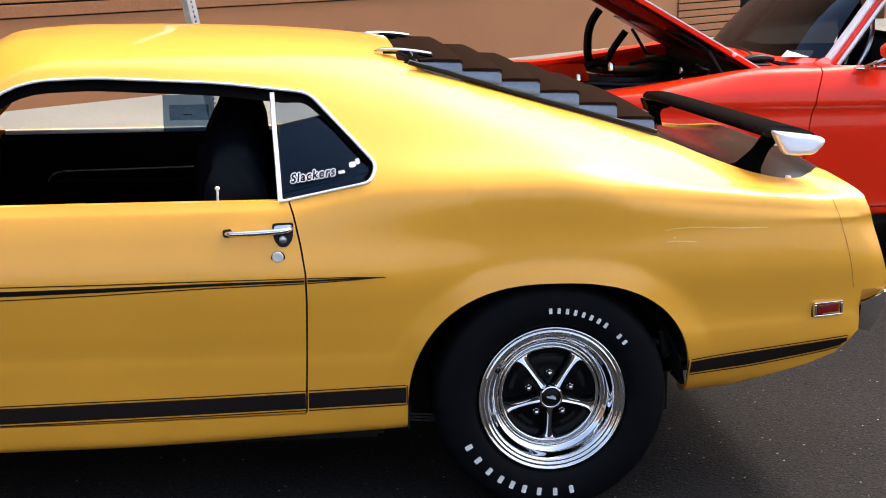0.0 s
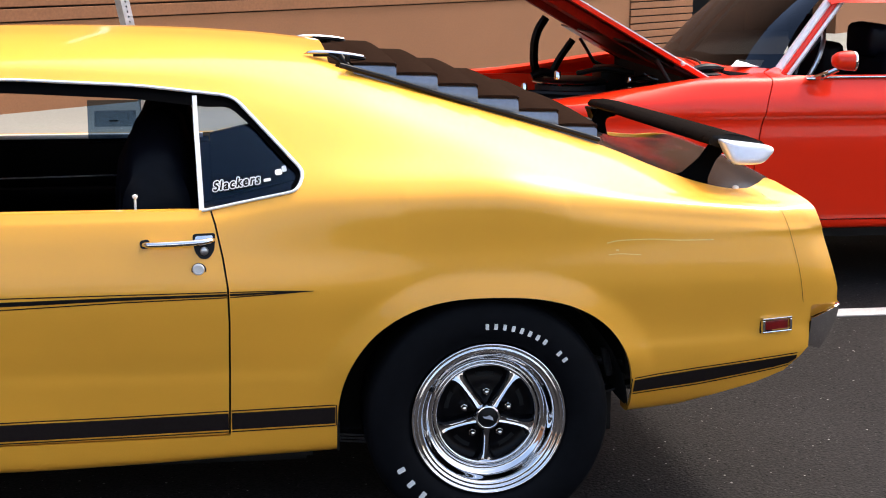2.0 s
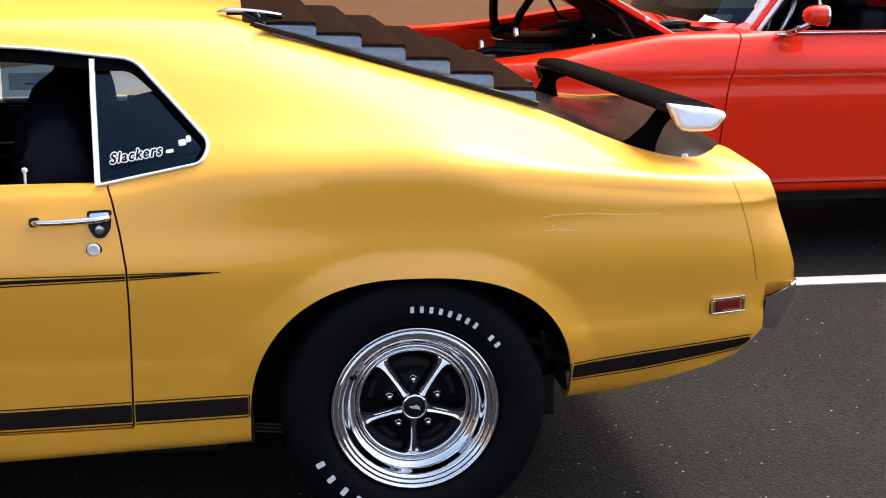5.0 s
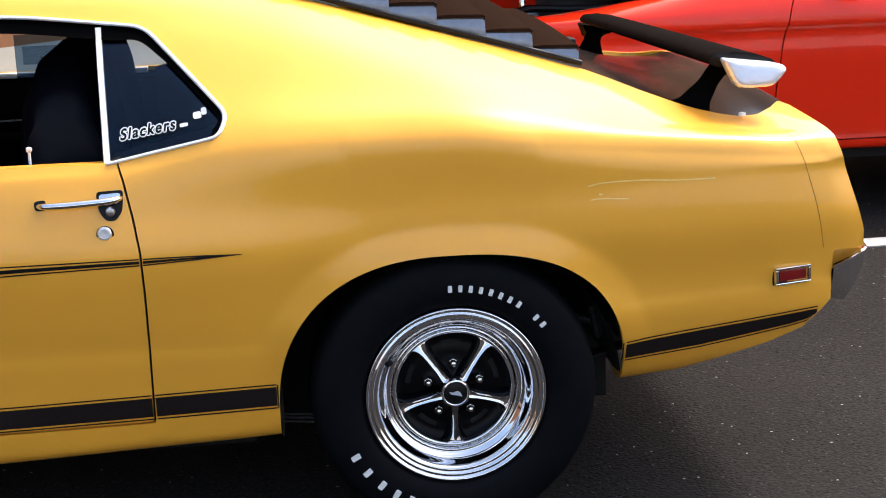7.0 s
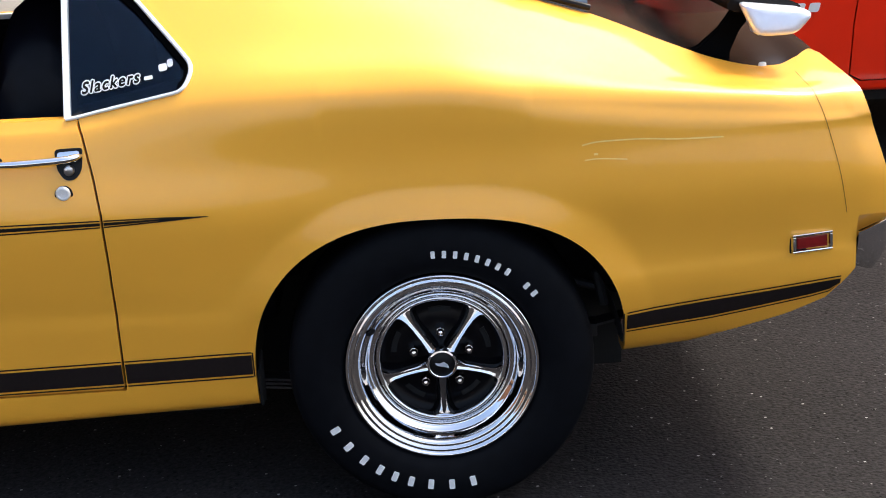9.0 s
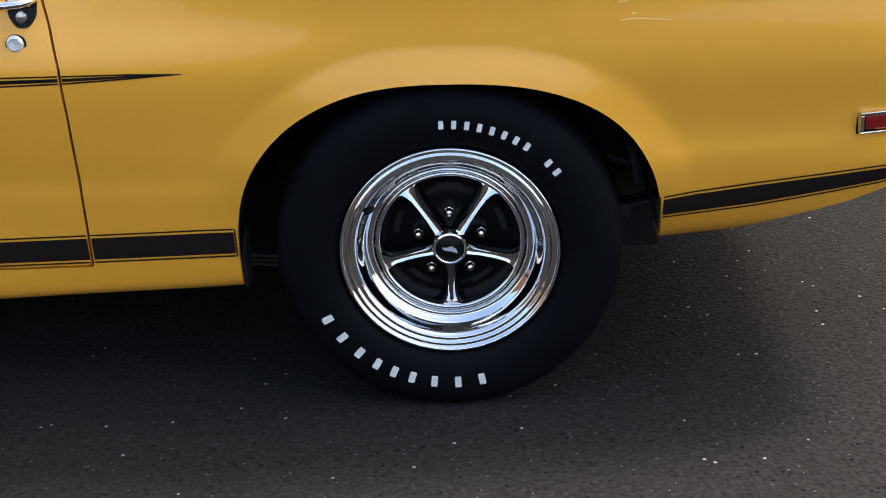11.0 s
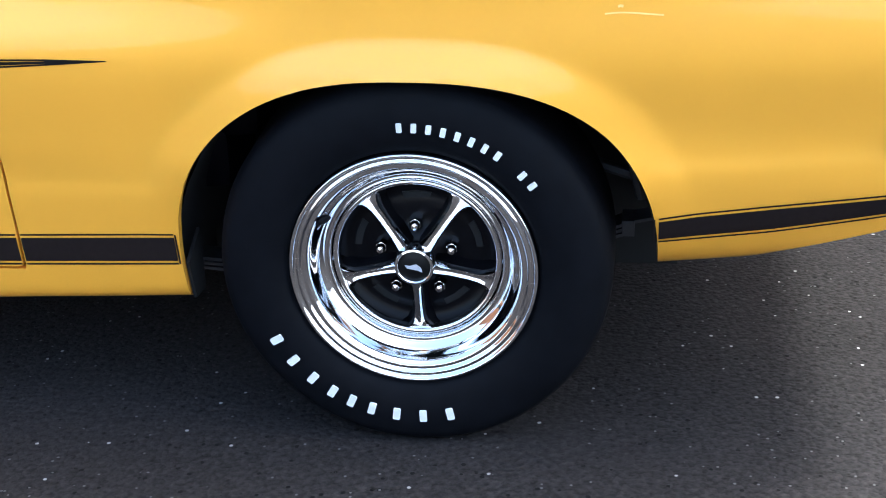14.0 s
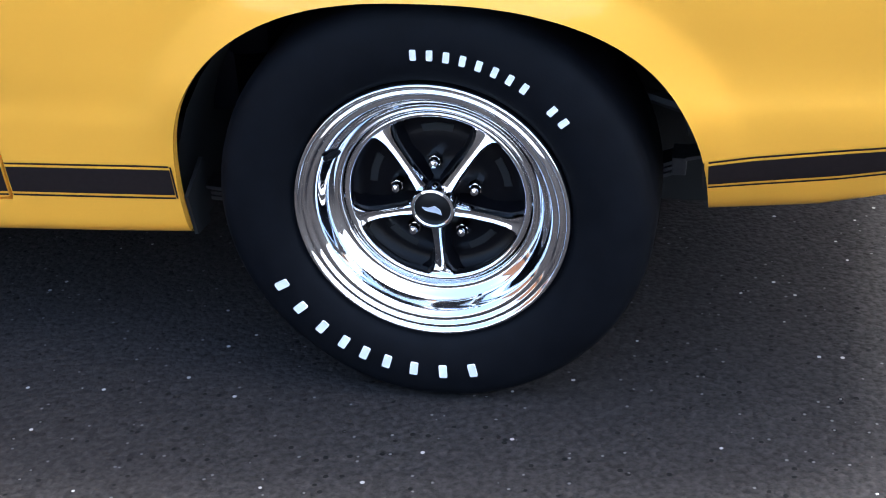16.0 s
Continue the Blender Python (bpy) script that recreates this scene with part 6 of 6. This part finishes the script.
tube(bm, dense([(1.40, 2.98, 0.985), (1.50, 2.99, 0.998), (1.58, 3.02, 0.992)], 5), [0.012 + 0.016 * math.sin(math.pi * k / 10) for k in range(11)], 10, flat=0.8)
part("cowl_nozzle", bm, BLACK, coupe, "black moulding at the cowl")
bm = bmesh.new()
prism(bm, [(1.60, 2.96, 1.0065), (1.73, 2.93, 1.0065), (1.77, 3.00, 1.030), (1.66, 3.05, 1.030)], (0, 0, 0.002))
part("windscreen_card", bm, WHITE, coupe, "white card behind the windscreen", smooth=False)

# cabin
bm = bmesh.new()
prism(bm, [(1.56, 2.86, 0.985), (1.90, 2.86, 0.975), (1.96, 2.86, 0.92), (1.94, 2.86, 0.72), (1.60, 2.86, 0.65)], (0, 1.52, 0), 0.02)
part("dashboard", bm, VINYL, coupe, "dark dashboard", sharp=40)
for y in (3.22, 4.02):
    seat = new("front_seat")
    seat.parent = coupe
    seat["label"] = "black bucket seat with headrest"
    bm = bmesh.new()
    box(bm, 2.34, 2.48, y - 0.25, y + 0.25, 0.50, 1.06, 0.05, segments=3)
    part("backrest", bm, VINYL, seat)
    bm = bmesh.new()
    box(bm, 2.30, 2.42, y - 0.15, y + 0.15, 1.03, 1.19, 0.05, segments=3)
    part("headrest", bm, VINYL, seat)
    bm = bmesh.new()
    box(bm, 1.95, 2.46, y - 0.25, y + 0.25, 0.38, 0.54, 0.05, segments=3)
    part("seat_cushion", bm, VINYL, seat)
bm = bmesh.new()
box(bm, 3.2, 3.4, 2.95, 2 * RMID - 2.95, 0.45, 0.98, 0.05)
box(bm, 1.95, 3.3, 2.78, 2.80, 0.36, 0.95)
box(bm, 1.95, 3.3, 2 * RMID - 2.80, 2 * RMID - 2.78, 0.36, 0.95)
part("cabin_lining", bm, VINYL, coupe, "dark cabin lining and rear seat")
bm = bmesh.new()
sw2 = Matrix.Translation((2.02, 3.22, 0.99)) @ Matrix.Rotation(radians(-62), 4, "Y")
bmesh.ops.create_circle(bm, segments=8, radius=0.012, matrix=sw2 @ Matrix.Translation((0.19, 0, 0)) @ Matrix.Rotation(radians(90), 4, "X"))
bmesh.ops.spin(bm, geom=bm.verts[:] + bm.edges[:], cent=sw2.translation, axis=(sw2.to_3x3() @ Vector((0, 0, 1))), angle=2 * math.pi, steps=40, use_duplicate=False)
bmesh.ops.remove_doubles(bm, verts=bm.verts, dist=1e-4)
for a in (90, 210, 330):
    e = sw2 @ Vector((0.19 * math.cos(radians(a)), 0.19 * math.sin(radians(a)), 0))
    tube(bm, [sw2.translation, e], 0.006, 6)
part("steering_wheel", bm, STEEL, coupe, "steering wheel with bright spokes")

# door mirror
mirror = new("door_mirror")
mirror.parent = coupe
mirror["label"] = "round-edged red and chrome door mirror"
bm = bmesh.new()
rings = []
for x, ry, rz in ((1.925, 0.01, 0.006), (1.935, 0.035, 0.024), (1.955, 0.052, 0.036), (1.985, 0.060, 0.042), (2.010, 0.062, 0.0435)):
    rings.append([bm.verts.new((x, 2.575 + ry * math.copysign(abs(math.cos(a)) ** 0.7, math.cos(a)), 1.060 + rz * math.copysign(abs(math.sin(a)) ** 0.7, math.sin(a)))) for a in [2 * math.pi * k / 24 for k in range(24)]])
for a, b in zip(rings, rings[1:]):
    for k in range(24):
        bm.faces.new((a[k], a[(k + 1) % 24], b[(k + 1) % 24], b[k]))
bm.faces.new(rings[0])
part("mirror_shell", bm, RED, mirror, sharp=60)
bm = bmesh.new()
r2 = []
for x, e in ((2.010, 1.01), (2.018, 1.03), (2.022, 0.95), (2.016, 0.92)):
    r2.append([bm.verts.new((x, 2.575 + 0.062 * e * math.copysign(abs(math.cos(a)) ** 0.7, math.cos(a)), 1.060 + 0.0435 * e * math.copysign(abs(math.sin(a)) ** 0.7, math.sin(a)))) for a in [2 * math.pi * k / 24 for k in range(24)]])
for a, b in zip(r2, r2[1:]):
    for k in range(24):
        bm.faces.new((a[k], a[(k + 1) % 24], b[(k + 1) % 24], b[k]))
bm.faces.new(r2[-1])
part("mirror_rim", bm, CHROME, mirror, sharp=60)
bm = bmesh.new()
tube(bm, dense([(1.965, 2.60, 1.022), (1.93, 2.63, 1.0), (1.90, 2.68, 0.978)], 4), [0.012] * 4 + [0.014] * 5, 8)
box(bm, 1.85, 1.93, 2.67, 2.70, 0.968, 0.980, 0.004)
part("mirror_foot", bm, CHROME, mirror)
bm = bmesh.new()
box(bm, 1.88, 3.35, 2.692, 2.712, 0.973, 0.983, 0.003)
part("belt_trim", bm, CHROME, coupe, "bright belt line trim")

def rounded3(pts, y):
    return [(a, y, b) for a, b in rounded(pts, 0.008, 3)]


# fender emblem as two plain slanted bars
for k in range(2):
    bm = bmesh.new()
    x0 = 1.392 + 0.056 * k
    y0 = red_skin.side(1.43, 0.645) - 0.002
    prism(bm, rounded3([(x0, 0.614), (x0 + 0.040, 0.614), (x0 + 0.050, 0.648), (x0 + 0.010, 0.648)], y0), (0, -0.004, 0))
    part("fender_emblem", bm, BRIGHT, coupe, "plain bright emblem bar", smooth=False)

# ---- block courses of the wall, last ----
wall_pieces("block", -9.3, S_PIER, GROOVE + 0.012, GROOVE + 0.012 + 7 * 0.119, 13.0, 0.119, BRICK, wall_upper)
wall_pieces("brick", S_PIER + 0.006, S_END, 0.16, 0.16 + 16 * 0.092, 3.3, 0.092, BRICK, wall_upper)
